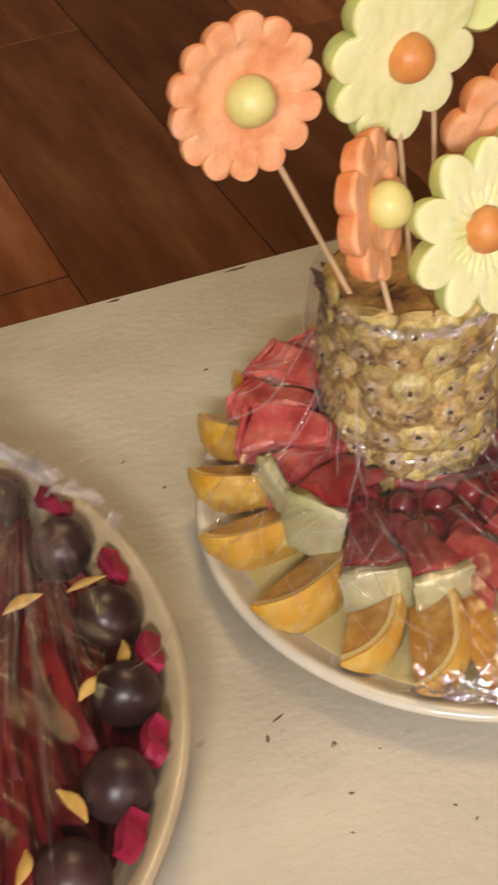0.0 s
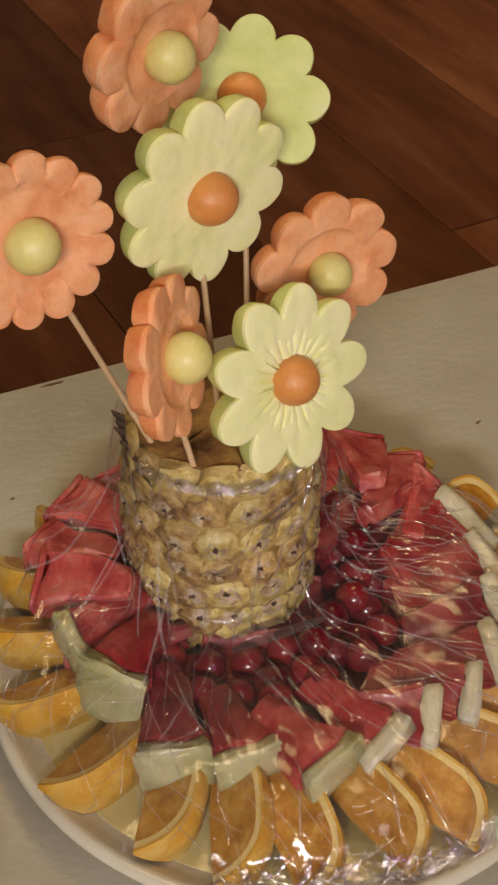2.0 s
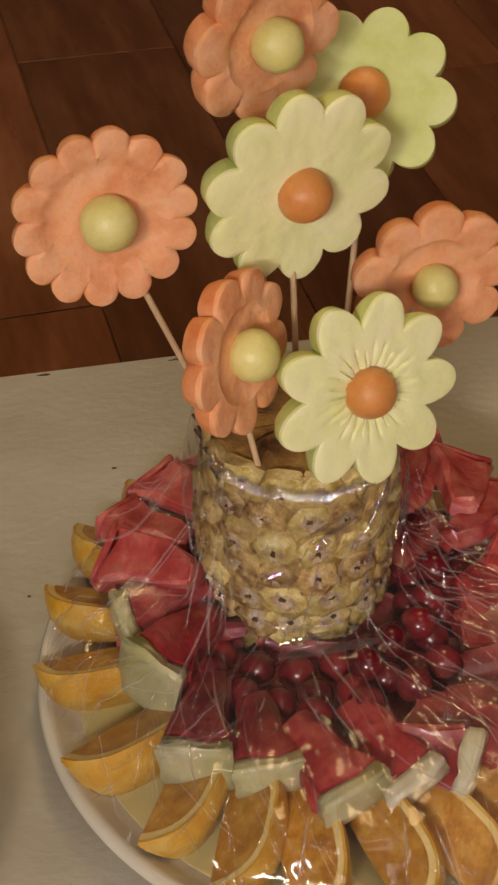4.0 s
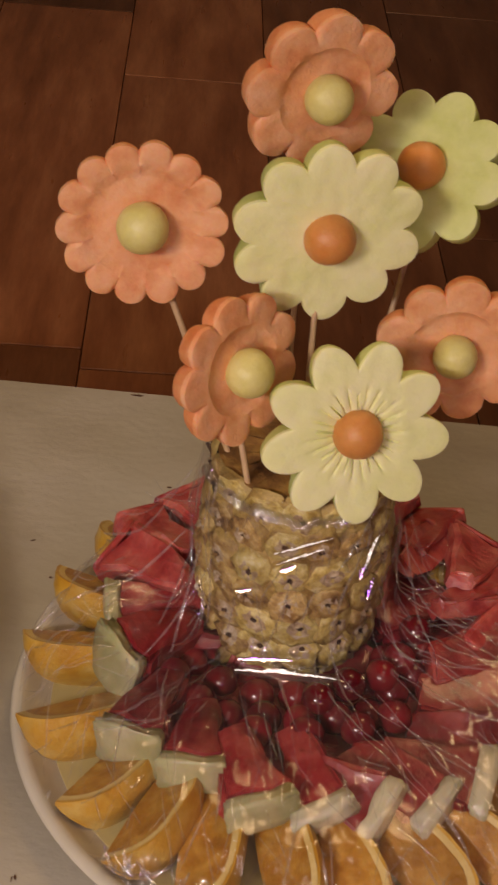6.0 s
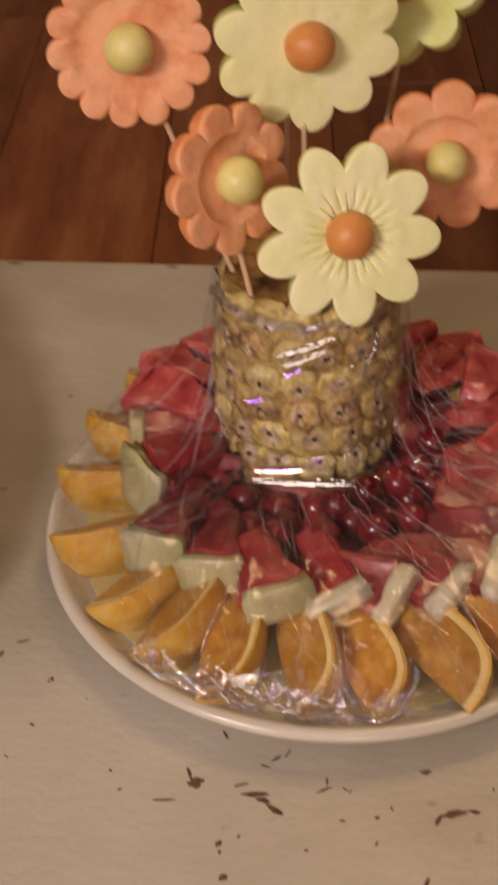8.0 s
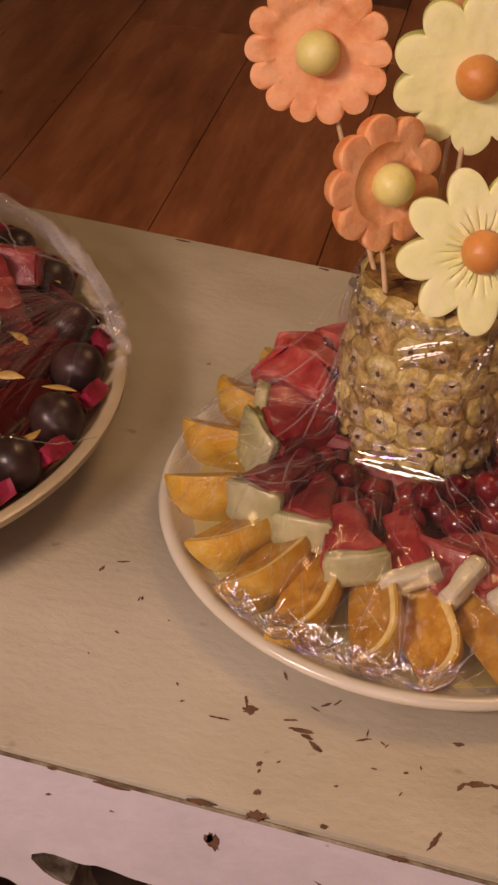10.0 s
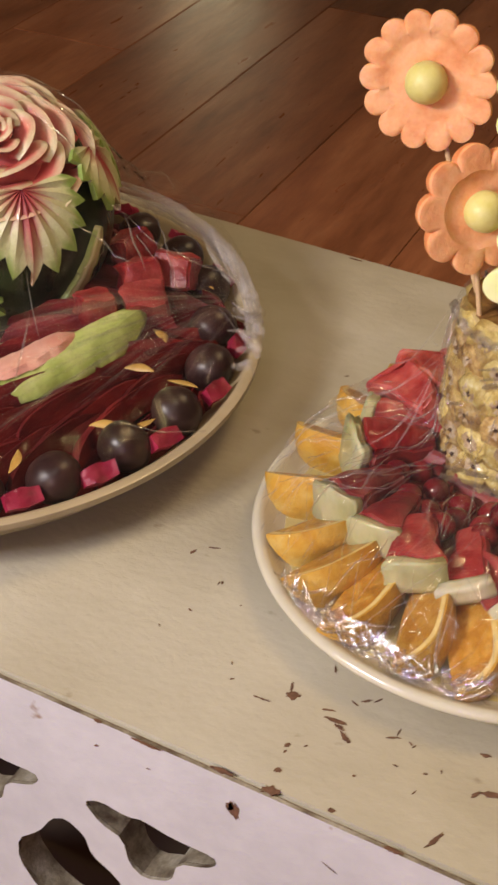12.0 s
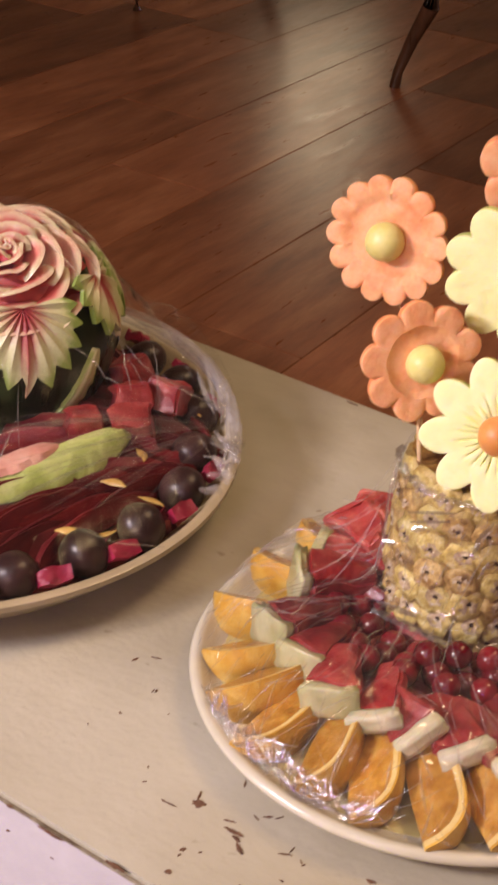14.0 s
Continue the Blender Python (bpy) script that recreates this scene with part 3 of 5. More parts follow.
def carved_flower(style, lobes, R, th, seed, turn):
    """The carved disc of a melon flower, facing +z, its outline lobed."""
    rng = random.Random(seed)
    seg = lobes * 16
    phase = radians(turn) - math.pi / lobes
    bm = bmesh.new()
    fr = [0.0, 0.18, 0.30, 0.38, 0.46, 0.54, 0.60, 0.66, 0.72, 0.80, 0.88, 0.94, 0.98, 1.0]
    jit = [rng.uniform(-1, 1) for _ in range(lobes)]

    def edge(a):
        u = (a * lobes / (2 * math.pi)) % lobes
        k, w = int(u) % lobes, u - int(u)
        depth = {"dish": 0.13, "round": 0.19, "plain": 0.22, "groove": 0.31}[style]
        s = math.sin(math.pi * w)
        shape = s ** {"dish": 0.66, "round": 0.66, "plain": 0.74, "groove": 0.84}[style]
        return R * (1 - depth + depth * shape) * (1 + 0.018 * jit[k])

    def face(a, s):
        u = (a * lobes / (2 * math.pi)) % 1.0
        lob = math.sin(math.pi * u)
        z = th / 2
        if style == "dish":
            z += -0.0030 * (1 - min(1, max(0, (s - 0.68) / 0.08))) + 0.0010 * lob * max(0, (s - 0.74) / 0.26)
            z -= 0.0014 * (1 - lob) ** 4 * max(0, (s - 0.84) / 0.16)
        elif style == "round":
            z += -0.0024 * (1 - min(1, max(0, (s - 0.58) / 0.08))) + 0.0006 * lob * max(0, (s - 0.72) / 0.28)
            z -= 0.0014 * (1 - lob) ** 4 * max(0, (s - 0.78) / 0.22)
        elif style == "groove":
            g = max(0.0, math.cos(2 * math.pi * (u * 3))) ** 6
            fade = max(0.0, 1 - abs(s - 0.40) / (0.26 if abs(u - 0.5) > 0.3 else 0.18))
            z -= 0.0036 * g * fade + 0.0062 * max(0, 1 - s / 0.38)
        if s > 0.9:
            z -= 0.0005 * ((s - 0.9) / 0.1) ** 2
        return z

    def ring(s, zf, k=1.0):
        out = []
        for i in range(seg):
            a = 2 * math.pi * i / seg
            lobed = min(1.0, max(0.0, (s - 0.62) / 0.26)) if style in ("dish", "round") else 1.0
            r = (edge(a) * lobed + R * 0.90 * (1 - lobed)) * s * k
            p = Vector((r * math.cos(a + phase), r * math.sin(a + phase), zf(a, s)))
            p.z += 0.0005 * noise.noise(p * 160 + Vector((seed, 0, 0)))
            out.append(bm.verts.new(p))
        return out

    centre = bm.verts.new((0, 0, face(0, 0)))
    rings = [ring(s, face) for s in fr[1:]]
    rings.append(ring(1.0, lambda a, s: th / 2 - 0.0024, 1.006))
    rings.append(ring(1.0, lambda a, s: -th / 2 + 0.0040, 0.985))
    rings.append(ring(0.93, lambda a, s: -th / 2, 1.0))
    rings.append(ring(0.5, lambda a, s: -th / 2, 1.0))
    back = bm.verts.new((0, 0, -th / 2))
    for k in range(seg):
        bm.faces.new((centre, rings[0][k], rings[0][(k + 1) % seg]))
        bm.faces.new((back, rings[-1][(k + 1) % seg], rings[-1][k]))
    for n, (a, b) in enumerate(zip(rings, rings[1:])):
        for k in range(seg):
            bm.faces.new((a[k], b[k], b[(k + 1) % seg], a[(k + 1) % seg])).material_index = 1 if n >= len(fr) - 1 else 0
    bmesh.ops.recalc_face_normals(bm, faces=bm.faces[:])
    return bm


PCX, PCY, PTOP = -0.0193, 0.0540, T + 0.135
LEAN = 2.5  # the pineapple leans back
FLOWERS = [
    # centre of the ball, facing, radius, offset of ball, lobes, style, colour, foot of the skewer, ball radius, thickness
    ((-0.1036, 0.0630, 0.7005), (0.110, -0.985, 0.110), 0.0386, 0.0070, 14, "dish", "orange", (-0.0475, 0.0515), 0.0118, 0.0095),
    ((-0.0205, 0.0712, 0.6994), (0.267, -0.964, -0.017), 0.0448, 0.0080, 10, "plain", "green", (-0.020, 0.054), 0.0119, 0.0125),
    ((-0.0270, 0.1003, 0.7526), (0.430, -0.895, -0.080), 0.0376, 0.0105, 8, "round", "orange", (-0.030, 0.073), 0.0112, 0.013),
    ((0.0225, 0.1320, 0.7102), (-0.42, -0.66, 0.62), 0.0408, 0.0105, 9, "plain", "green", (0.004, 0.076), 0.0116, 0.013),
    ((0.0478, 0.0812, 0.6366), (0.036, -0.999, 0.036), 0.0390, 0.0085, 9, "round", "orange", (0.010, 0.056), 0.0108, 0.0115),
    ((-0.0505, 0.0285, 0.6522), (0.729, -0.656, 0.197), 0.0362, 0.0095, 9, "round", "orange", (-0.041, 0.028), 0.0113, 0.0105),
    ((0.0010, 0.0266, 0.6258), (0.250, -0.925, 0.285), 0.0446, 0.0055, 9, "groove", "green", (-0.012, 0.032), 0.0117, 0.012),
]


def melon_flowers():
    for n, (c, nrm, R, off, lobes, style, colour, foot, br, th) in enumerate(FLOWERS):
        c, nrm = Vector(c), Vector(nrm).normalized()
        turn = nrm.to_track_quat("Z", "Y").to_matrix().to_4x4()
        base = Vector((*foot, PTOP - 0.02))
        words = ("scalloped orange cantaloupe flower" if style == "dish" else "rounded orange cantaloupe flower") + " with pale melon ball on skewer" if colour == "orange" else \
            ("grooved pale green honeydew flower" if style == "groove" else "deeper green honeydew flower" if n == 3 else "smooth pale green honeydew flower") + " with orange melon ball on skewer"
        fl = thing("melon_flower", words, "fruit flower", Matrix.Translation(base), "flowers on the pineapple")
        disc = c - nrm * off
        part("bloom", carved_flower(style, lobes, R, th, 11 + n, (108, 94, 84, 86, 87, 98, 112)[n]), [CANTA, CANTA_RIM] if colour == "orange" else [HONEY_DEEP, HONEY_RIM] if n == 3 else [HONEY, HONEY_RIM], fl, at=Matrix.Translation(disc - base) @ turn, smooth=38)
        part("centre_ball", ball(br, 28, 18, 0.97, 0.03, n), HONEY_BALL if colour == "orange" else CANTA_BALL, fl, "round melon ball", Matrix.Translation(c - base) @ turn)
        tip = disc - nrm * (th * 0.35) - base
        part("skewer", tube([(0, 0, 0), tuple(tip * 0.5), tuple(tip)], 0.0015, 8), SKEWER, fl, "thin bamboo skewer", smooth=60)


melon_flowers()


# ---- the pineapple ----
def pine_radius(z):
    """Radius of the trimmed pineapple at a height over the table."""
    pts = [(0.006, 0.030), (0.016, 0.037), (0.030, 0.0435), (0.050, 0.0485), (0.075, 0.0505), (0.100, 0.0495), (0.120, 0.0470), (0.135, 0.0440)]
    return float(np.interp(z, [p[0] for p in pts], [p[1] for p in pts]))


def eye_mesh(seed):
    """One knobbly eye of the pineapple, facing +z, brown at its foot, with a small dark bract."""
    rng = random.Random(seed)
    bm = bmesh.new()
    rings = []
    ox, oy = rng.uniform(-0.2, 0.2), rng.uniform(-0.2, 0.2)
    for r, z in ((1.12, -0.50), (1.00, -0.02), (0.80, 0.16), (0.52, 0.22), (0.34, 0.34), (0.15, 0.22)):
        ring = []
        for k in range(12):
            a = 2 * math.pi * k / 12
            hexa = 1 + 0.07 * math.cos(6 * a)
            q = 1 + rng.uniform(-0.13, 0.13)
            ring.append(bm.verts.new(0.009 * Vector((r * hexa * q * math.cos(a) + ox * (1 - r), r * hexa * q * math.sin(a) + oy * (1 - r), z + rng.uniform(-0.13, 0.15)))))
        rings.append(ring)
    tip = bm.verts.new(0.009 * Vector((ox, oy - 0.08, 0.16)))
    for n, (a, b) in enumerate(zip(rings, rings[1:])):
        for k in range(12):
            bm.faces.new((a[k], a[(k + 1) % 12], b[(k + 1) % 12], b[k])).material_index = 2 if n == 0 else 3 if n >= 3 and rng.random() < 0.7 else 0
    for k in range(12):
        bm.faces.new((rings[-1][k], rings[-1][(k + 1) % 12], tip)).material_index = 1
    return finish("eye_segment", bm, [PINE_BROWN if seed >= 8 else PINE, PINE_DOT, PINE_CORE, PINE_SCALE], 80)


def pineapple():
    pine = thing("pineapple", "trimmed yellow-brown pineapple standing on the fruit platter", "pineapple", pose(PCX, PCY, T, -LEAN))
    prof = [(0.0, 0.0075)] + [(pine_radius(z) - 0.004, z) for z in np.linspace(0.0075, 0.132, 22)] + [(0.036, 0.1335), (0.0, 0.1345)]
    part("body", lathe(prof, 72), PINE_CORE, pine)
    bm = bmesh.new()
    bmesh.ops.create_circle(bm, cap_ends=True, cap_tris=True, segments=40, radius=0.0425)
    bmesh.ops.subdivide_edges(bm, edges=bm.edges[:], cuts=3)
    for v in bm.verts:
        v.co.z = 0.1375 + 0.0022 * noise.noise(v.co * 90) + 0.0016 * noise.noise(v.co * 240)
    part("cut_top", bm, PINE_TOP, pine, "brown rough cut top")
    for n, (a, l, w) in enumerate([(148, 0.022, 0.012), (160, 0.016, 0.010), (136, 0.014, 0.010), (153, 0.015, 0.014), (171, 0.012, 0.009), (166, 0.008, 0.005), (120, 0.008, 0.005), (95, 0.007, 0.005), (185, 0.006, 0.005)]):
        s = bmesh.new()
        bmesh.ops.create_cone(s, cap_ends=True, segments=6, radius1=w / 2, radius2=0.0006, depth=l)
        at = pose(0, 0, 0, 0, 0, a) @ pose(0.0445, 0, 0.128, 0, 48, 0)
        part("leaf_stub", s, PINE_DOT, pine, "dark dried leaf stub", at)
    variants = [eye_mesh(s) for s in range(12)]
    rng = random.Random(4)
    rows = 8
    for i in range(rows):
        z = 0.0135 + i * 0.0163
        r = pine_radius(z)
        count = max(10, round(2 * math.pi * r / 0.0205))
        for k in range(count):
            a = 2 * math.pi * (k + 0.5 * (i % 2) + rng.uniform(-0.13, 0.13)) / count + i * 0.13
            zz = z + rng.uniform(-0.0012, 0.0012)
            rr = pine_radius(zz)
            slope = math.atan2(pine_radius(zz + 0.004) - pine_radius(zz - 0.004), 0.008)
            at = pose(0, 0, 0, 0, 0, math.degrees(a)) @ pose(rr - 0.0030, 0, zz, 0, 90 - math.degrees(slope), 0) @ pose(0, 0, 0, 0, 0, 90 + rng.uniform(-20, 20))
            sx = math.pi * rr / count * 1.06
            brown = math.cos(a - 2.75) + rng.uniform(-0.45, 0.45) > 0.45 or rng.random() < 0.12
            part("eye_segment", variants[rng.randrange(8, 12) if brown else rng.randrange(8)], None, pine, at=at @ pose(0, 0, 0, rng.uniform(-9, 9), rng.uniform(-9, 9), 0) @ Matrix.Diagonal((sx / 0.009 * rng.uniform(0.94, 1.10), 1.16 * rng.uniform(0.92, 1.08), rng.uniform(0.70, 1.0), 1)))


pineapple()


# ---- orange wedges ----
WEDGE = radians(60)


def lune(r0, r1, f0, f1, nt=18, nf=6, puff=0.0):
    """A piece of a ball's shell between two radii and two turns about the x axis, like the skin of a fruit wedge."""
    bm = bmesh.new()

    def grid(r):
        out = []
        for j in range(nf + 1):
            f = f0 + (f1 - f0) * j / nf
            out.append([bm.verts.new(Vector((1.14 * r * math.copysign(abs(math.cos(t)) ** 0.62, math.cos(t)), r * math.sin(t) * math.cos(f), r * math.sin(t) * math.sin(f))) * (1 + puff * noise.noise((t * 5, f * 7, r * 900))))
                        for t in (math.pi * (0.02 + 0.96 * k / nt) for k in range(nt + 1))])
        return out

    a, b = grid(r0), grid(r1)
    for j in range(nf):
        for k in range(nt):
            bm.faces.new((b[j][k], b[j][k + 1], b[j + 1][k + 1], b[j + 1][k]))
            bm.faces.new((a[j][k], a[j + 1][k], a[j + 1][k + 1], a[j][k + 1]))
    for k in range(nt):
        bm.faces.new((a[0][k], a[0][k + 1], b[0][k + 1], b[0][k]))
        bm.faces.new((a[nf][k], b[nf][k], b[nf][k + 1], a[nf][k + 1]))
    for j in range(nf):
        bm.faces.new((a[j][0], b[j][0], b[j + 1][0], a[j + 1][0]))
        bm.faces.new((a[j][nt], a[j + 1][nt], b[j + 1][nt], b[j][nt]))
    bmesh.ops.recalc_face_normals(bm, faces=bm.faces[:])
    return bm


def orange_slice(seed):
    rng = random.Random(seed)
    s = thing("orange_wedge", "orange wedge with peel, under cling film on the plate", "orange wedge", pose(0, 0, -5), "orange wedges round the platter")
    R = 0.0288 + rng.uniform(-0.0012, 0.0012)
    wide = WEDGE * rng.uniform(0.85, 1.1)
    part("peel", lune(R - 0.0014, R, 0, wide, puff=0.02), PEEL, s, "bright orange pebbly peel", smooth=50)
    part("pith", lune(R - 0.0042, R - 0.0013, 0.0, wide), PITH, s, "pale yellow pith")
    n = 2
    for k in range(n):
        part("flesh_segment", lune(0.0006, R - 0.0041, wide * k / n + 0.018, wide * (k + 1) / n - 0.018, puff=0.03), ORANGE, s, "juicy amber flesh", smooth=45)
    return s


def place(x, y, z, turn, tilt_x=0.0, tilt_y=0.0, scale=1.0):
    return pose(x, y, z, 0, 0, turn) @ pose(0, 0, 0, 0, tilt_y, 0) @ pose(0, 0, 0, tilt_x, 0, 0) @ Matrix.Diagonal((scale, scale, scale, 1))


def orange_ring():
    rng = random.Random(21)
    protos = [orange_slice(s) for s in range(3)]
    # bearing and distance from the middle of the plate
    spots = [(142, .128), (157, .126), (175, .122), (195, .116), (216, .115), (234, .116), (248, .117), (265, .114), (281, .113), (298, .117), (314, .117), (330, .119), (346, .122),
             (2, .124), (18, .126), (34, .127), (50, .128), (67, .128), (85, .128), (104, .128), (124, .130)]
    for n, (a, r) in enumerate(spots):
        a += rng.uniform(-1.5, 1.5)
        x, y = PLX + r * math.cos(radians(a - 8)), PLY + r * math.sin(radians(a - 8))
        lift = 0.0215 + max(0, r - 0.112) * 0.35
        m = place(x, y, T + lift + rng.uniform(0, 0.002), a + rng.uniform(-6, 6) + (14 if 205 < a < 300 else 4), -30 + rng.uniform(-8, 8), 2 + rng.uniform(-4, 4), rng.uniform(0.96, 1.07))
        if n < 3:
            protos[n].matrix_basis = m
        else:
            copy_thing(protos[n % 3], m)


orange_ring()


# ---- watermelon slices ----
def melon_slice(seed, rind=True, skin=RIND, pulp=MELON):
    edge = 0.0100 if rind else 0.0040
    rng = random.Random(seed)
    s = thing("watermelon_slice", "red watermelon slice with white rind end, fanned on plate" if rind else "red watermelon piece without rind heaped on plate", "watermelon slice", pose(0, 0, -6), "watermelon slices round the pineapple")

    def body(x0, x1, bev, uneven):
        bm = block((x0, -0.5, -0.5), (x1, 0.5, 0.5))
        bmesh.ops.subdivide_edges(bm, edges=bm.edges[:], cuts=2, use_grid_fill=True)
        for v in bm.verts:
            u = (v.co.x + 0.056) / 0.056
            w = 0.013 + 0.0150 * u
            t = 0.0100 + 0.0022 * u
            v.co = Vector((v.co.x + 0.002 * abs(v.co.y) * (-1 if u > 0.9 else 0), v.co.y * w, v.co.z * t))
            v.co += uneven * Vector([noise.noise(v.co * 110 + Vector((seed * 3 + i, 0, 0))) for i in range(3)])
        hard = [e for e in bm.edges if len(e.link_faces) == 2 and e.calc_face_angle(0) > 0.9]
        bmesh.ops.bevel(bm, geom=hard, offset=bev, segments=2, affect="EDGES")
        return bm

    part("flesh", body(-0.056, -edge, 0.0016, 0.0036), pulp, s, smooth=45)
    part("rind", body(-edge, 0.0, 0.0010, 0.0012), skin if rind else MELON_PALE, s, "pale rind" if rind else "lighter outer edge", smooth=100)
    return s


def melon_ring():
    rng = random.Random(8)
    protos = [melon_slice(s) for s in range(3)] + [melon_slice(s + 5, False) for s in range(2)] + [melon_slice(9, True, RIND_GREEN), melon_slice(12, False, RIND, MELON_PALE), melon_slice(14, False, RIND, MELON_PALE)]
    # angle, outer radius, height, tilt, lean, scale
    rows = [(166, .114, .040, 2, -14, .85), (186, .104, .040, -4, -8, .98), (214, .108, .036, -6, 4, .98), (232, .095, .038, -6, 10, .92), (256, .098, .040, -6, 16, .98), (273, .094, .040, -5, 20, .94),
            (291, .094, .041, -4, 22, .90), (306, .102, .039, -6, 22, .95), (322, .106, .040, -6, 22, .95), (338, .109, .041, -4, 20, 1.0), (354, .114, .042, -2, 18, 1.05), (10, .120, .044, 2, 16, 1.1),
            (24, .122, .047, 4, 22, .90), (35, .126, .049, 6, -14, .88), (48, .132, .050, 8, 20, .92), (60, .134, .050, 8, -10, .88),
            (149, .128, .048, 6, -16, .90), (138, .136, .049, 8, 14, .86), (124, .140, .049, 10, -12, .88), (82, .138, .047, 10, 16, .90)]
    rows += [(30, .110, .050, 4, -20, .75), (54, .116, .052, 4, 20, .75), (71, .134, .050, 8, -18, .84), (95, .134, .046, 8, 18, .84), (109, .136, .046, 8, -14, .84), (14, .104, .044, 2, 18, .75)]
    # lower layers that carry the fan
    rows += [(a, .084, .0225, -3, rng.uniform(-20, 20), 0.95) for a in range(180, 372, 12)]
    rows += [(a, .044, .0215, -2, rng.uniform(-15, 15), 0.9) for a in range(10, 370, 45)]
    rows += [(a, .112, .023, 2, 0, 1.0) for a in (12, 24, 36, 48, 60, 74, 92, 110, 128, 142, 156)]
    rows += [(a, .098, .032, 2, rng.uniform(-15, 15), .8) for a in (14, 28, 42, 56, 70, 118, 134, 148, 166)]
    for n, (a, r, z, tilt, lean, k) in enumerate(rows):
        x, y = PLX + r * math.cos(radians(a)), PLY + r * math.sin(radians(a))
        m = place(x, y, T + z + 0.002, a + (24 if n < 9 else 12 if n < 16 else 0) + rng.uniform(-12, 12), lean + rng.uniform(-12, 12), tilt + rng.uniform(-3, 4), k * 1.06) @ Matrix.Diagonal((1, 1.16, (1.75, 1.8, 1.3)[n] if n < 3 else 1.5 if n in (16, 17) else 1, 1))
        bare = n >= 26 or n >= 20 or 10 < a < 150
        kin = protos[6 + n % 2] if bare and n < 26 else protos[3 + n % 2] if bare else protos[5] if 150 < a < 260 else protos[n % 3]
        if kin.location.z < -1:
            kin.matrix_basis = m
        else:
            copy_thing(kin, m)


melon_ring()


# ---- red grapes round the pineapple ----
def grapes():
    rng = random.Random(5)
    meshes = [finish("red_grape", ball(0.0085, 18, 12, 1.06, 0.03, s), GRAPE, 80) for s in range(3)]
    spots = []
    for a in range(205, 362, 18):
        spots.append((0.0600, a, 0.022))
    for a in range(212, 356, 13):
        spots.append((0.0775, a, 0.027))
    for a in range(262, 345, 16):
        spots.append((0.089, a, 0.030))
    for a in range(280, 345, 15):
        spots.append((0.069, a + 4, 0.036))

    for n, (r, a, z) in enumerate(spots):
        x = PCX + (r + rng.uniform(-0.003, 0.003)) * math.cos(radians(a))
        y = PCY + (r + rng.uniform(-0.003, 0.003)) * math.sin(radians(a))
        solo("red_grape", meshes[n % 3], None, "glossy dark red grape heaped beside the pineapple", "grape",
             pose(x, y, T + z + 0.008 + rng.uniform(-0.002, 0.003), rng.uniform(0, 90), rng.uniform(0, 90), 0), "red grapes on the platter")


grapes()


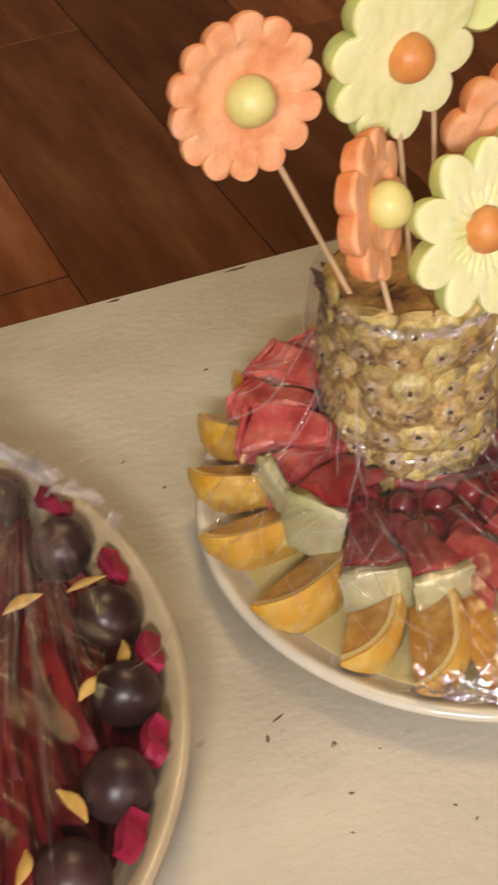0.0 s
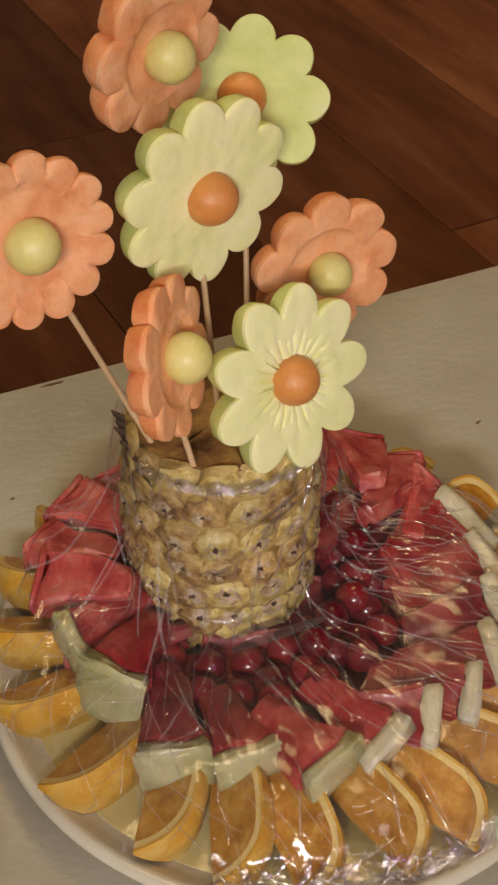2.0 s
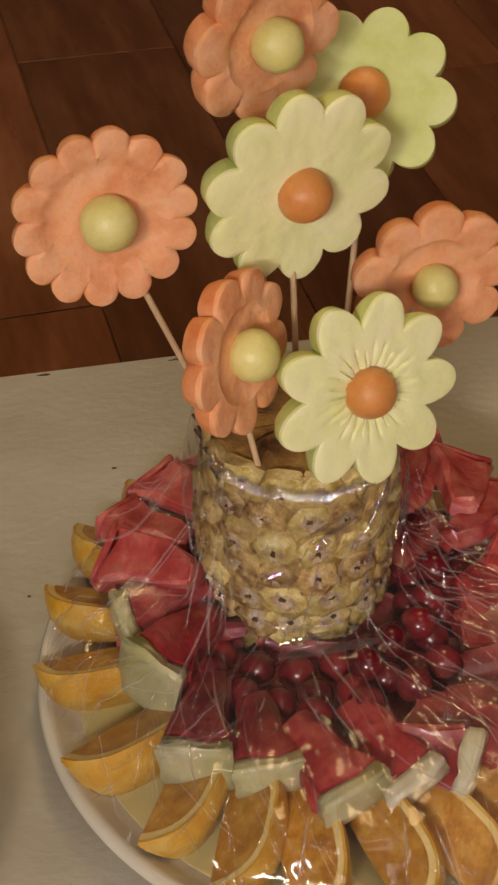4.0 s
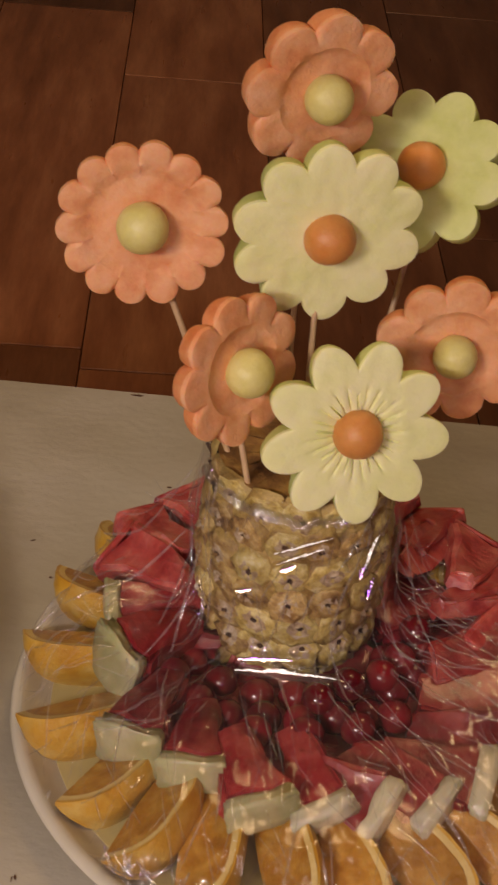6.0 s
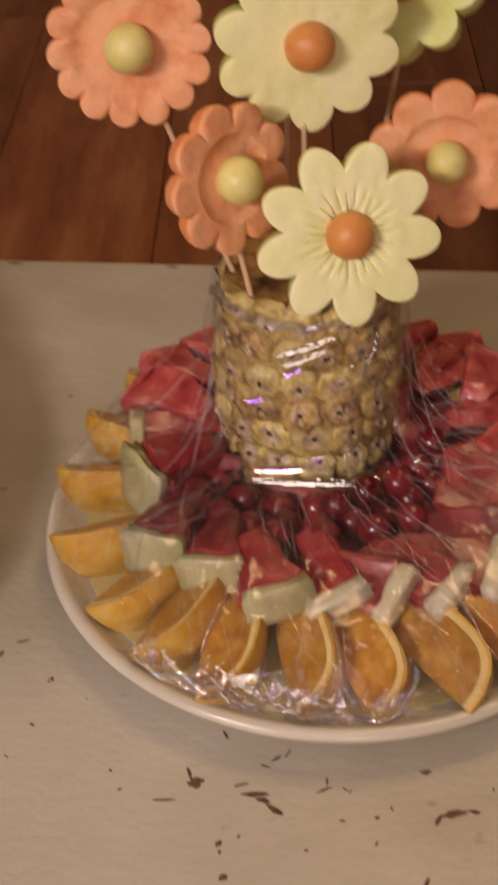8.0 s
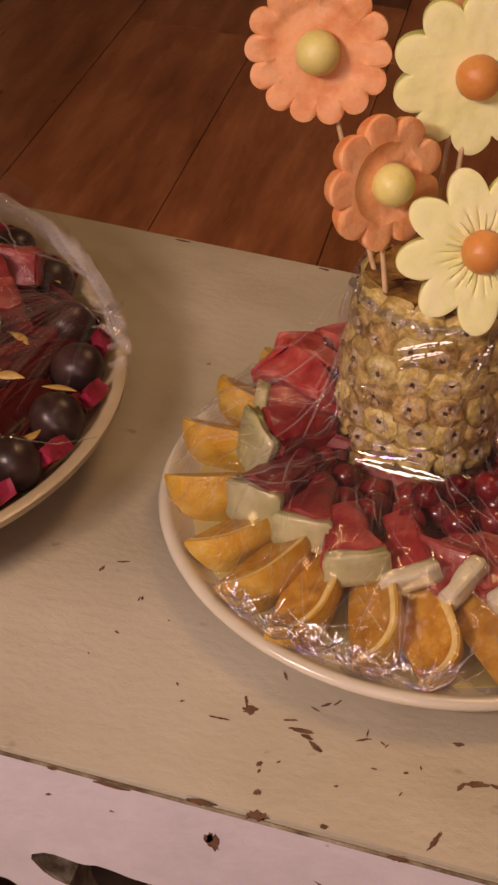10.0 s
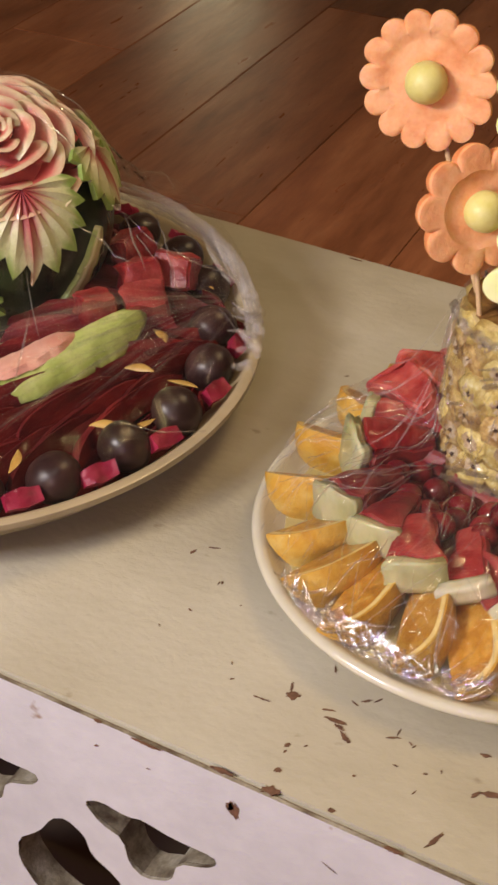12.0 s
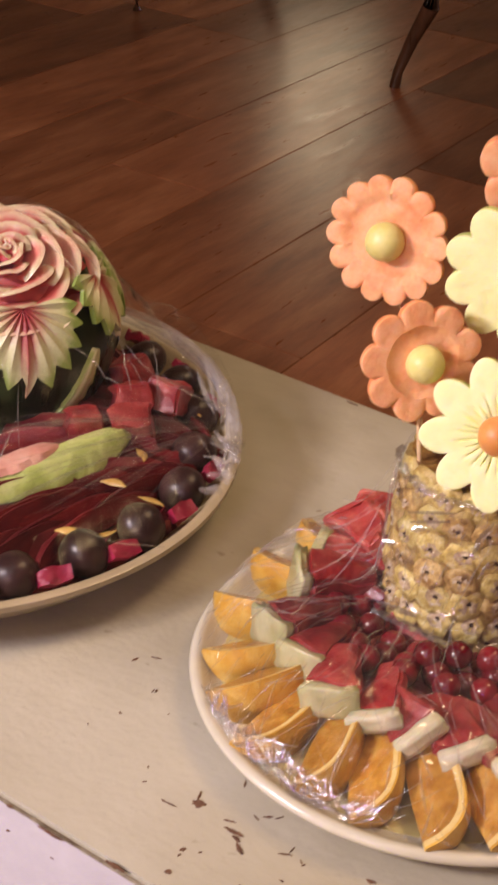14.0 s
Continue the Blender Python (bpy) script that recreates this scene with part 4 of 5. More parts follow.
# ---- cling film over the platter ----
def film_sheet(rows, seg, centre_a, centre_b, wrinkle, seed, gather=None, lean=0.0, slide=(0.25, 0.6)):
    """A draped sheet between rows of (share, radius, height); its centre moves from a to b on the way out."""
    bm = bmesh.new()
    uvl = bm.loops.layers.uv.new("UVMap")
    us = np.linspace(0, 1, 64)
    key = [r[0] for r in rows]
    grid, uvs = [], {}
    for u in us:
        ring_r, ring_z = float(np.interp(u, key, [q[1] for q in rows])), float(np.interp(u, key, [q[2] for q in rows]))
        r, z = ring_r, ring_z
        k = min(1.0, max(0.0, (u - slide[0]) / slide[1]))
        cx, cy = (a + (b - a) * k for a, b in zip(centre_a, centre_b))
        ring = []
        for i in range(seg):
            a = 2 * math.pi * i / seg
            amp = (1.0 if gather or abs(u - 0.37) > 0.09 else 0.10) * wrinkle * math.sin(math.pi * min(1, max(0.0, u * 1.02))) ** 0.6 * (0.35 + 0.65 * min(1, max(0, (u - 0.25) / 0.2)))
            if gather:
                pull = math.exp(-(((a - 1.22) / 0.42) ** 2)) * min(1.0, max(0.0, (u - 0.5) / 0.3), (1 - u) / 0.05)
                r, z = ring_r + 0.008 * pull, ring_z + 0.016 * pull
            p = Vector((math.cos(a), math.sin(a), 0))
            w1 = noise.noise(p * 9 + Vector((0, 0, u * 2 + seed)))
            w2 = 1 - 2 * abs(noise.noise(p * (22 if gather else 11) + Vector((0, 0, u * (3.5 if gather else 15) + seed))))
            w3 = 1 - 2 * abs(noise.noise(p * 5 + Vector((u * 5, u * 2, seed))))
            w4 = 1 - 2 * abs(noise.noise(p * (40 if gather else 24) + Vector((u * 9, u * (0 if gather else 30), seed + 5))))
            w5 = 1 - 2 * abs(noise.noise(p * 2.6 + Vector((u * 24, u * 13, seed + 9))))
            taut = not gather and u < 0.40
            d = amp * (0.5 * w1 + 0.3 * w3 + 0.55 * w5) if taut else amp * (0.45 * w1 + 0.45 * w2 + 0.5 * w3 + 0.22 * w4)
            off = math.tan(radians(lean)) * max(0.0, z - T - 0.045) if lean else 0.0
            up = -math.sin(radians(lean)) * r * math.sin(a) * min(1.0, max(0.0, (0.42 - u) / 0.14)) if lean else 0.0
            v = bm.verts.new((cx + (r + d * 0.6) * math.cos(a), cy + off + (0.007 * min(1.0, max(0.0, (0.5 - u) / 0.1)) if lean else 0.0) + (r + d * 0.6) * math.sin(a), z + d + up))
            uvs[v] = (i / seg, u)
            ring.append(v)
        grid.append(ring)
    for a, b in zip(grid, grid[1:]):
        for i in range(seg):
            f = bm.faces.new((a[i], b[i], b[(i + 1) % seg], a[(i + 1) % seg]))
            for l in f.loops:
                x, y = uvs[l.vert]
                if gather:
                    dx, dy = l.vert.co.x - gather[0], l.vert.co.y - gather[1]
                    l[uvl].uv = (((math.atan2(dy, dx) - 0.66) % (2 * math.pi)) / (2 * math.pi), math.hypot(dx, dy) * 4)
                else:
                    l[uvl].uv = (x + (1 if i == seg - 1 and x == 0 else 0), y)
    return bm


def creases(sheet, count, seed, seg, long=(5, 26), width=0.0005, across=(6, 60), round_about=(0, 1), drift=1.1, roll=0.0):
    """Bright stretched creases: slim raised ribbons that follow the sheet."""
    rng = random.Random(seed)
    co = np.empty(len(sheet.vertices) * 3)
    sheet.vertices.foreach_get("co", co)
    co = co.reshape(64, seg, 3)
    bm = bmesh.new()
    uvl = bm.loops.layers.uv.new("UVMap")
    for _ in range(count):
        u, a = rng.uniform(*across), rng.uniform(round_about[0] * seg, round_about[1] * seg)
        du, da = rng.uniform(0.5, 1.0) * rng.choice((-1, 1)), rng.gauss(0, drift)
        n = rng.randrange(*long)
        w = width * rng.uniform(0.4, 1.5)
        lean_over = rng.uniform(-roll, roll)
        pts = []
        for k in range(n):
            if not 1 <= u <= 62:
                break
            i, f = int(u), u - int(u)
            j, g = int(a) % seg, a - math.floor(a)
            p = co[i, j] * (1 - f) * (1 - g) + co[i + 1, j] * f * (1 - g) + co[i, (j + 1) % seg] * (1 - f) * g + co[i + 1, (j + 1) % seg] * f * g
            pts.append(Vector(p) + Vector((0, 0, 0.0007)))
            u, a = u + du, a + da
        if len(pts) < 3:
            continue
        prev = None
        for k, p in enumerate(pts):
            d = (pts[min(k + 1, len(pts) - 1)] - pts[max(k - 1, 0)]).normalized()
            side = Matrix.Rotation(lean_over, 3, d) @ d.cross(Vector((0, 0, 1))).normalized() * w * math.sin(math.pi * (k + 0.35) / (len(pts) - 0.3))
            cur = (bm.verts.new(p - side), bm.verts.new(p + Vector((0, 0, 0.0006))), bm.verts.new(p + side))
            if prev:
                for q in (0, 1):
                    f = bm.faces.new((prev[q], prev[q + 1], cur[q + 1], cur[q]))
                    for l in f.loops:
                        l[uvl].uv = (l.vert.co.x * 40, l.vert.co.y * 40)
            prev = cur
    return bm


film = solo("cling_film", film_sheet([(0, .044, T + .1375), (.04, .0475, T + .1372), (.08, .0500, T + .130), (.2, .0545, T + .100), (.30, .0535, T + .070), (.36, .0545, T + .057), (.42, .062, T + .0515), (.58, .100, T + .0535),
                                      (.75, .126, T + .049), (.9, .1440, T + .0310), (.96, .1473, T + .0240), (1, .1481, T + .0198)], 420, (PCX, PCY), (PLX, PLY), 0.0034, 3.0, None, LEAN),
            FILM, "clear crinkled cling film stretched over the fruit platter", "cling film", smooth=180)
part("crease", creases(film.data, 280, 7, 420, (4, 18), 0.0006, roll=0.9), CREASE, film, "bright stretched creases in the film", smooth=180)["kind"] = "stuff"
part("stretch_line", creases(film.data, 280, 17, 420, (4, 26), 0.00028, (28, 60), drift=0.9, roll=0.9), LINE, film, "hair-thin radial stretch lines", smooth=180)["kind"] = "stuff"
part("crinkle", creases(film.data, 260, 8, 420, (4, 7), 0.0009, (57, 61), (0.64, 0.79), roll=0.9), GLINT, film, "tight crinkles at the plate edge", smooth=180)["kind"] = "stuff"


def flat_fold(name, points, half, bend, label, seed=0, facing=(0.02, -0.71, 0.70), sheet=film, material=GLINT, ripple=0.00025):
    """A taut facet of folded film: a ribbon, slightly bowed across, along a smooth line through points, facing up and forwards."""
    pts = [Vector(p) for p in points]
    facing = Vector(facing).normalized()
    bm = bmesh.new()
    uvl = bm.loops.layers.uv.new("UVMap")
    prev = None
    for k in range(33):
        q = k / 32 * (len(pts) - 1)
        i = min(int(q), len(pts) - 2)
        f = q - i
        p0, p1, p2, p3 = pts[max(i - 1, 0)], pts[i], pts[i + 1], pts[min(i + 2, len(pts) - 1)]
        p = 0.5 * (2 * p1 + (p2 - p0) * f + (2 * p0 - 5 * p1 + 4 * p2 - p3) * f * f + (3 * p1 - p0 - 3 * p2 + p3) * f ** 3)
        d = (p2 - p1).normalized()
        across = facing.cross(d).normalized()
        w = half * (0.35 + 0.65 * math.sin(math.pi * (k + 0.5) / 33)) * (1 + 0.45 * noise.noise((k * 0.45, seed, 0)))
        cur = [bm.verts.new(p + across * w * c - facing * bend * half * c * c + facing * ripple * noise.noise((k * 0.6, c * 2, seed))) for c in (-1, -0.5, 0, 0.5, 1)]
        if prev:
            for c in range(4):
                f = bm.faces.new((prev[c], prev[c + 1], cur[c + 1], cur[c]))
                for l in f.loops:
                    l[uvl].uv = (l.vert.co.x * 40, (l.vert.co.y + l.vert.co.z) * 40)
        prev = cur
    part(name, bm, material, sheet, label, smooth=180)


def taut_facet(x, y, z, dx, dz, half, facing, label, seed):
    """A straight mirror-like fold from one end, along dx and dz, kept square to the way it faces."""
    dy = -(facing[0] * dx + facing[2] * dz) / facing[1]
    ends = [(x + dx * q, y + dy * q, T + z + dz * q) for q in (0.0, 0.5, 1.0)]
    flat_fold("fold", ends, half, 0.045, label, seed, facing, film, TAUT, 0.00008)


def platter_folds():
    # Highlights put into the shape: each facet faces so it mirrors a white or violet lamp.
    white, violet = (0.02, -0.71, 0.70), (0.06, -0.845, 0.53)
    taut_facet(-0.0440, -0.0105, 0.0545, 0.050, -0.0008, 0.0026, white, "flat fold of film at the pineapple's foot", 1)
    taut_facet(-0.0430, -0.0075, 0.0590, 0.026, 0.0004, 0.0018, violet, "flat fold of film at the pineapple's foot", 2)
    white = (0.022, -0.732, 0.681)
    taut_facet(-0.0318, -0.0060, 0.1275, 0.0270, 0.0070, 0.0010, white, "slim film fold turned to catch a lamp's glint", 3)
    taut_facet(-0.0300, -0.0060, 0.1215, 0.0220, 0.0064, 0.0010, white, "slim film fold turned to catch a lamp's glint", 4)
    taut_facet(-0.0285, -0.0050, 0.1165, 0.0080, 0.0030, 0.0018, violet, "slim film fold turned to catch a lamp's glint", 5)
    taut_facet(0.0110, -0.0055, 0.1245, 0.0050, 0.0110, 0.0014, white, "slim film fold turned to catch a lamp's glint", 6)
    taut_facet(0.0095, -0.0040, 0.1150, 0.0022, 0.0070, 0.0013, violet, "slim film fold turned to catch a lamp's glint", 7)
    taut_facet(0.0150, -0.0010, 0.1000, 0.0020, 0.0090, 0.0009, violet, "slim film fold turned to catch a lamp's glint", 8)
    taut_facet(-0.0480, 0.0005, 0.0965, 0.0085, 0.0010, 0.0012, violet, "slim film fold turned to catch a lamp's glint", 9)
    web = random.Random(63)
    for n, b in enumerate((142, 151, 158, 167, 176, 186, 195, 204, 213, 222, 318, 329, 338, 347, 356, 5, 14, 24)):
        a, a2 = radians(b), radians(b + web.uniform(-16, 16))
        r0, r1, z0 = 0.0555, web.uniform(0.080, 0.112), web.uniform(0.078, 0.118)
        z1 = 0.0575
        ends = [(PCX + (r0 + (r1 - r0) * q) * math.cos(a + (a2 - a) * q), PCY + 0.003 + (r0 + (r1 - r0) * q) * math.sin(a + (a2 - a) * q), T + z0 + (z1 - z0) * (1 - (1 - q) ** 2)) for q in (0.0, 0.5, 1.0)]
        flat_fold("web", ends, web.uniform(0.0003, 0.0009), 0.4, "film pulled taut off the pineapple", 30 + n, (0.5 * math.cos(a), 0.5 * math.sin(a) - 0.3, 0.7), film, LINE)
    rng = random.Random(41)
    # Crinkles tilted so that they flash the overhead strip.
    for n, a in enumerate(range(198, 300, 9)):
        ends = []
        for b in (a - 5.5, a, a + 5.5):
            t = radians(b)
            ends.append((PCX - 0.001 + 0.0478 * math.cos(t), PCY + 0.004 + 0.0478 * math.sin(t), T + 0.1345 + rng.uniform(-0.0016, 0.0016)))
        flat_fold("crinkle", ends, rng.uniform(0.0016, 0.0032), 0.25, "silvery crinkle of film round the cut top", 10 + n, (-0.17 + rng.uniform(-0.16, 0.16), -0.51 + rng.uniform(-0.15, 0.15), 0.84))


platter_folds()


# ---- the cream bowl with carved watermelon ----
BX, BY = -0.4060, -0.0100
bowl = solo("bowl", lathe([(0.0000, T + 0.0060), (0.1465, T + 0.0070), (0.1900, T + 0.0170), (0.2060, T + 0.0320), (0.2109, T + 0.0385), (0.2147, T + 0.0402), (0.2180, T + 0.0385), (0.2180, T + 0.0345), (0.2096, T + 0.0280), (0.1909, T + 0.0090), (0.1598, T + 0.0004), (0.0000, T + 0.0004)], 140), BOWLM, "wide shallow cream bowl on the white table", "bowl", pose(BX, BY, 0), smooth=60)
WX, WY, WZ, WR = -0.4120, 0.0640, T + 0.0930, 0.085


def shell_from(grid_out, grid_in, uvs, name_layer="UVMap"):
    """A closed shell between two grids of points, with one coordinate pair for each grid place."""
    bm = bmesh.new()
    uvl = bm.loops.layers.uv.new(name_layer)
    at = {}

    def verts(grid):
        rows = []
        for j, row in enumerate(grid):
            line = []
            for i, p in enumerate(row):
                v = bm.verts.new(p)
                at[v] = uvs[j][i]
                line.append(v)
            rows.append(line)
        return rows

    a, b = verts(grid_out), verts(grid_in)
    n, m = len(a), len(a[0])
    for j in range(n - 1):
        for i in range(m - 1):
            bm.faces.new((a[j][i], a[j][i + 1], a[j + 1][i + 1], a[j + 1][i]))
            bm.faces.new((b[j][i], b[j + 1][i], b[j + 1][i + 1], b[j][i + 1]))
        bm.faces.new((a[j][0], a[j + 1][0], b[j + 1][0], b[j][0]))
        bm.faces.new((a[j][m - 1], b[j][m - 1], b[j + 1][m - 1], a[j + 1][m - 1]))
    for i in range(m - 1):
        bm.faces.new((a[0][i], b[0][i], b[0][i + 1], a[0][i + 1]))
        bm.faces.new((a[n - 1][i], a[n - 1][i + 1], b[n - 1][i + 1], b[n - 1][i]))
    for f in bm.faces:
        for l in f.loops:
            l[uvl].uv = at[l.vert]
    bmesh.ops.recalc_face_normals(bm, faces=bm.faces[:])
    return bm


def rose_petal(alpha, span, flare, deep, seed, thick=0.0046):
    """A carved petal round the +z axis: its lip lies near the melon's round at the polar angle alpha, its foot deeper and closer in."""
    seg, rows = 22, 9
    out, inn, uvs = [], [], []
    rho = WR * math.sin(alpha)
    top = WR * math.cos(alpha)
    for j in range(rows + 1):
        v = j / rows
        ro, ri, ru = [], [], []
        for i in range(seg + 1):
            u = i / seg * 2 - 1
            a = span / 2 * u
            lip = 1 - 0.42 * abs(u) ** 3.0
            wave = noise.noise((u * 1.6, seed * 3.1, 0.3))
            r = rho - 0.007 * (1 - v) + flare * v ** 2.4 * lip - 0.0045 * u + 0.0035 * v * wave
            z = top - deep + deep * v * lip - 0.45 * flare * max(0.0, v - 0.65) + 0.0022 * v * noise.noise((u * 2.4, seed * 1.7, 5.0))
            t = thick * (1 - 0.45 * v)
            ro.append(Vector((r * math.cos(a), r * math.sin(a), z)))
            ri.append(Vector(((r - t) * math.cos(a), (r - t) * math.sin(a), z + 0.0004)))
            ru.append((0.0, v * (1 - 0.10 * (1 - abs(u)))))
        out.append(ro)
        inn.append(ri)
        uvs.append(ru)
    return shell_from(out, inn, uvs)


def on_round(azim, elev, r, theta, lift):
    """A place on the melon: r along its round from a base place, theta away from straight down."""
    a, e = radians(azim), radians(elev)
    n0 = Vector((math.cos(a) * math.cos(e), math.sin(a) * math.cos(e), math.sin(e)))
    down = Vector((math.cos(a) * math.sin(e), math.sin(a) * math.sin(e), -math.cos(e)))
    side = n0.cross(down)
    q = r / WR
    return (WR + lift) * (math.cos(q) * n0 + math.sin(q) * (math.cos(theta) * down + math.sin(theta) * side))


def fan_leaf(azim, elev, length, teeth, seed, reach=2.05, lift=0.003):
    """A serrated leaf fanned out over the melon's round, each tooth with a rib and a pink groove."""
    per = 6
    cols = teeth * per
    rows = 10
    out, inn, uvs = [], [], []
    for j in range(rows + 1):
        v = j / rows
        ro, ri, ru = [], [], []
        for i in range(cols + 1):
            s = i / cols * 2 - 1
            th = reach * s
            k = abs((i % per) / per - 0.5) * 2
            reach_here = length * (1 - 0.40 * abs(s) + 0.02 * math.sin(seed + 5 * s))
            edge = reach_here * (1 - 0.22 * k)
            skew = 0.05 * math.copysign(v * v, s)
            rib = 0.0030 * (1 - k) * math.sin(math.pi * min(1.0, v * 0.9 + 0.05)) + 0.0035 * v * v
            ro.append(on_round(azim, elev, edge * v, th - skew, lift + rib))
            ri.append(on_round(azim, elev, edge * v, th - skew, lift + rib - 0.0075 + 0.0035 * v))
            ru.append((k, v * (1.0 - 0.62 * max(0.0, 1 - abs(s) * 6.0)) + 0.02 + 0.14 * abs(s)))
        out.append(ro)
        inn.append(ri)
        uvs.append(ru)
    return shell_from(out, inn, uvs)


def stripe_leaf(start, end, width, teeth):
    """A slim serrated leaf along the round from one place to another, as (bearing, elevation)."""
    cols, rows = 6, teeth * 4
    out, inn, uvs = [], [], []
    for j in range(rows + 1):
        v = j / rows
        az, el = start[0] + (end[0] - start[0]) * v, start[1] + (end[1] - start[1]) * v
        saw = 0.7 + 0.3 * ((v * teeth) % 1.0)
        w = width / 2 * math.sin(math.pi * (0.12 + 0.86 * v)) ** 0.6 * saw
        ro, ri, ru = [], [], []
        for i in range(cols + 1):
            u = i / cols * 2 - 1
            ro.append(on_round(az, el, w * abs(u), math.copysign(1.0, u) * 0.95, 0.0035 + 0.0015 * (1 - abs(u))))
            ri.append(on_round(az, el, w * abs(u), math.copysign(1.0, u) * 0.95, -0.003))
            ru.append((0.0, abs(u)))
        out.append(ro)
        inn.append(ri)
        uvs.append(ru)
    return shell_from(out, inn, uvs)


def carved_watermelon():
    wm = thing("carved_watermelon", "dark green watermelon carved into a pink rose with pale leaves", "carved watermelon", pose(WX, WY, WZ))
    tilt = pose(0, 0, 0, 0, 0, -38) @ pose(0, 0, 0, 0, 25, 0)
    axis = tilt.to_3x3() @ Vector((0, 0, 1))
    body = ball(WR, 72, 48, 1.0)
    for v in body.verts:
        if v.co.normalized().dot(axis) > math.cos(radians(39)):
            v.co *= 0.83
        v.co.z = max(v.co.z, -0.0845)
    for f in body.faces:
        if f.calc_center_median().normalized().dot(axis) > math.cos(radians(40)):
            f.material_index = 1
    part("rind_body", body, [GREEN_SKIN, ROSE], wm, "dark green glossy skin")
    for ring, (alpha, count, flare, deep) in enumerate([(38, 7, 0.0105, 0.021), (29, 6, 0.0090, 0.022), (20.5, 5, 0.0072, 0.021), (13, 4, 0.0050, 0.019), (6.5, 3, 0.0030, 0.016), (2.4, 2, 0.001, 0.013)]):
        for k in range(count):
            a = 360 * (k + 0.5 * (ring % 2)) / count + ring * 13
            part("petal", rose_petal(radians(alpha), radians(360 / count * 1.42), flare, deep, ring * 20 + k), CARVED_PETAL, wm, at=tilt @ pose(0, 0, 0.001 * ring, 0, 0, a), smooth=60)
    for n, (az, el, l, teeth) in enumerate(((-35, 33, 0.061, 11), (-70, -12, 0.044, 11), (22, 36, 0.046, 9), (-104, 34, 0.062, 13), (70, 38, 0.07, 13), (128, 38, 0.07, 13), (186, 38, 0.07, 13))):
        part("leaf", fan_leaf(az, el, l, teeth, n, 1.8 if n == 0 else 2.05), CARVED_LEAF, wm, "pale serrated carved leaf with pink veins", smooth=28)
    for a, b in (((2, 6), (-24, -42)), ((-150, 0), (-130, -40))):
        part("leaf", stripe_leaf(a, b, 0.024, 6), CARVED_STRIPE, wm, "slim pale carved leaf", smooth=40)


carved_watermelon()


def plums():
    rng = random.Random(31)
    meshes = [finish("plum", ball(0.0168, 22, 14, 0.92, 0.05, s), PLUM, 80) for s in range(3)]
    for n, a in enumerate((-128, -114, -100, -86, -72, -58, -45, -31, -16, -1, 16, 31, 46, 61, 76, 92, 108)):
        r = 0.1880 + rng.uniform(-0.003, 0.0015)
        solo("plum", meshes[n % 3], None, "dark purple plum at the rim of the cream bowl", "plum",
             pose(BX + r * math.cos(radians(a)), BY + r * math.sin(radians(a)), T + 0.037 + rng.uniform(-0.001, 0.003), rng.uniform(-40, 40), rng.uniform(-40, 40), 0), "plums round the bowl")


plums()


def petal_piece(seed):
    bm = block((-0.010, -0.0055, -0.003), (0.010, 0.0055, 0.003))
    bmesh.ops.subdivide_edges(bm, edges=bm.edges[:], cuts=3, use_grid_fill=True)
    for v in bm.verts:
        v.co.z += 0.0022 * math.sin(v.co.x * 900) * (0.5 + 0.5 * noise.noise((seed, v.co.y * 300, 0))) + 0.002 * noise.noise(v.co * 200 + Vector((seed, 0, 0)))
        v.co.y *= 1 - 0.25 * abs(v.co.x) / 0.01
    return finish("magenta_piece", bm, MAGENTA, 60)


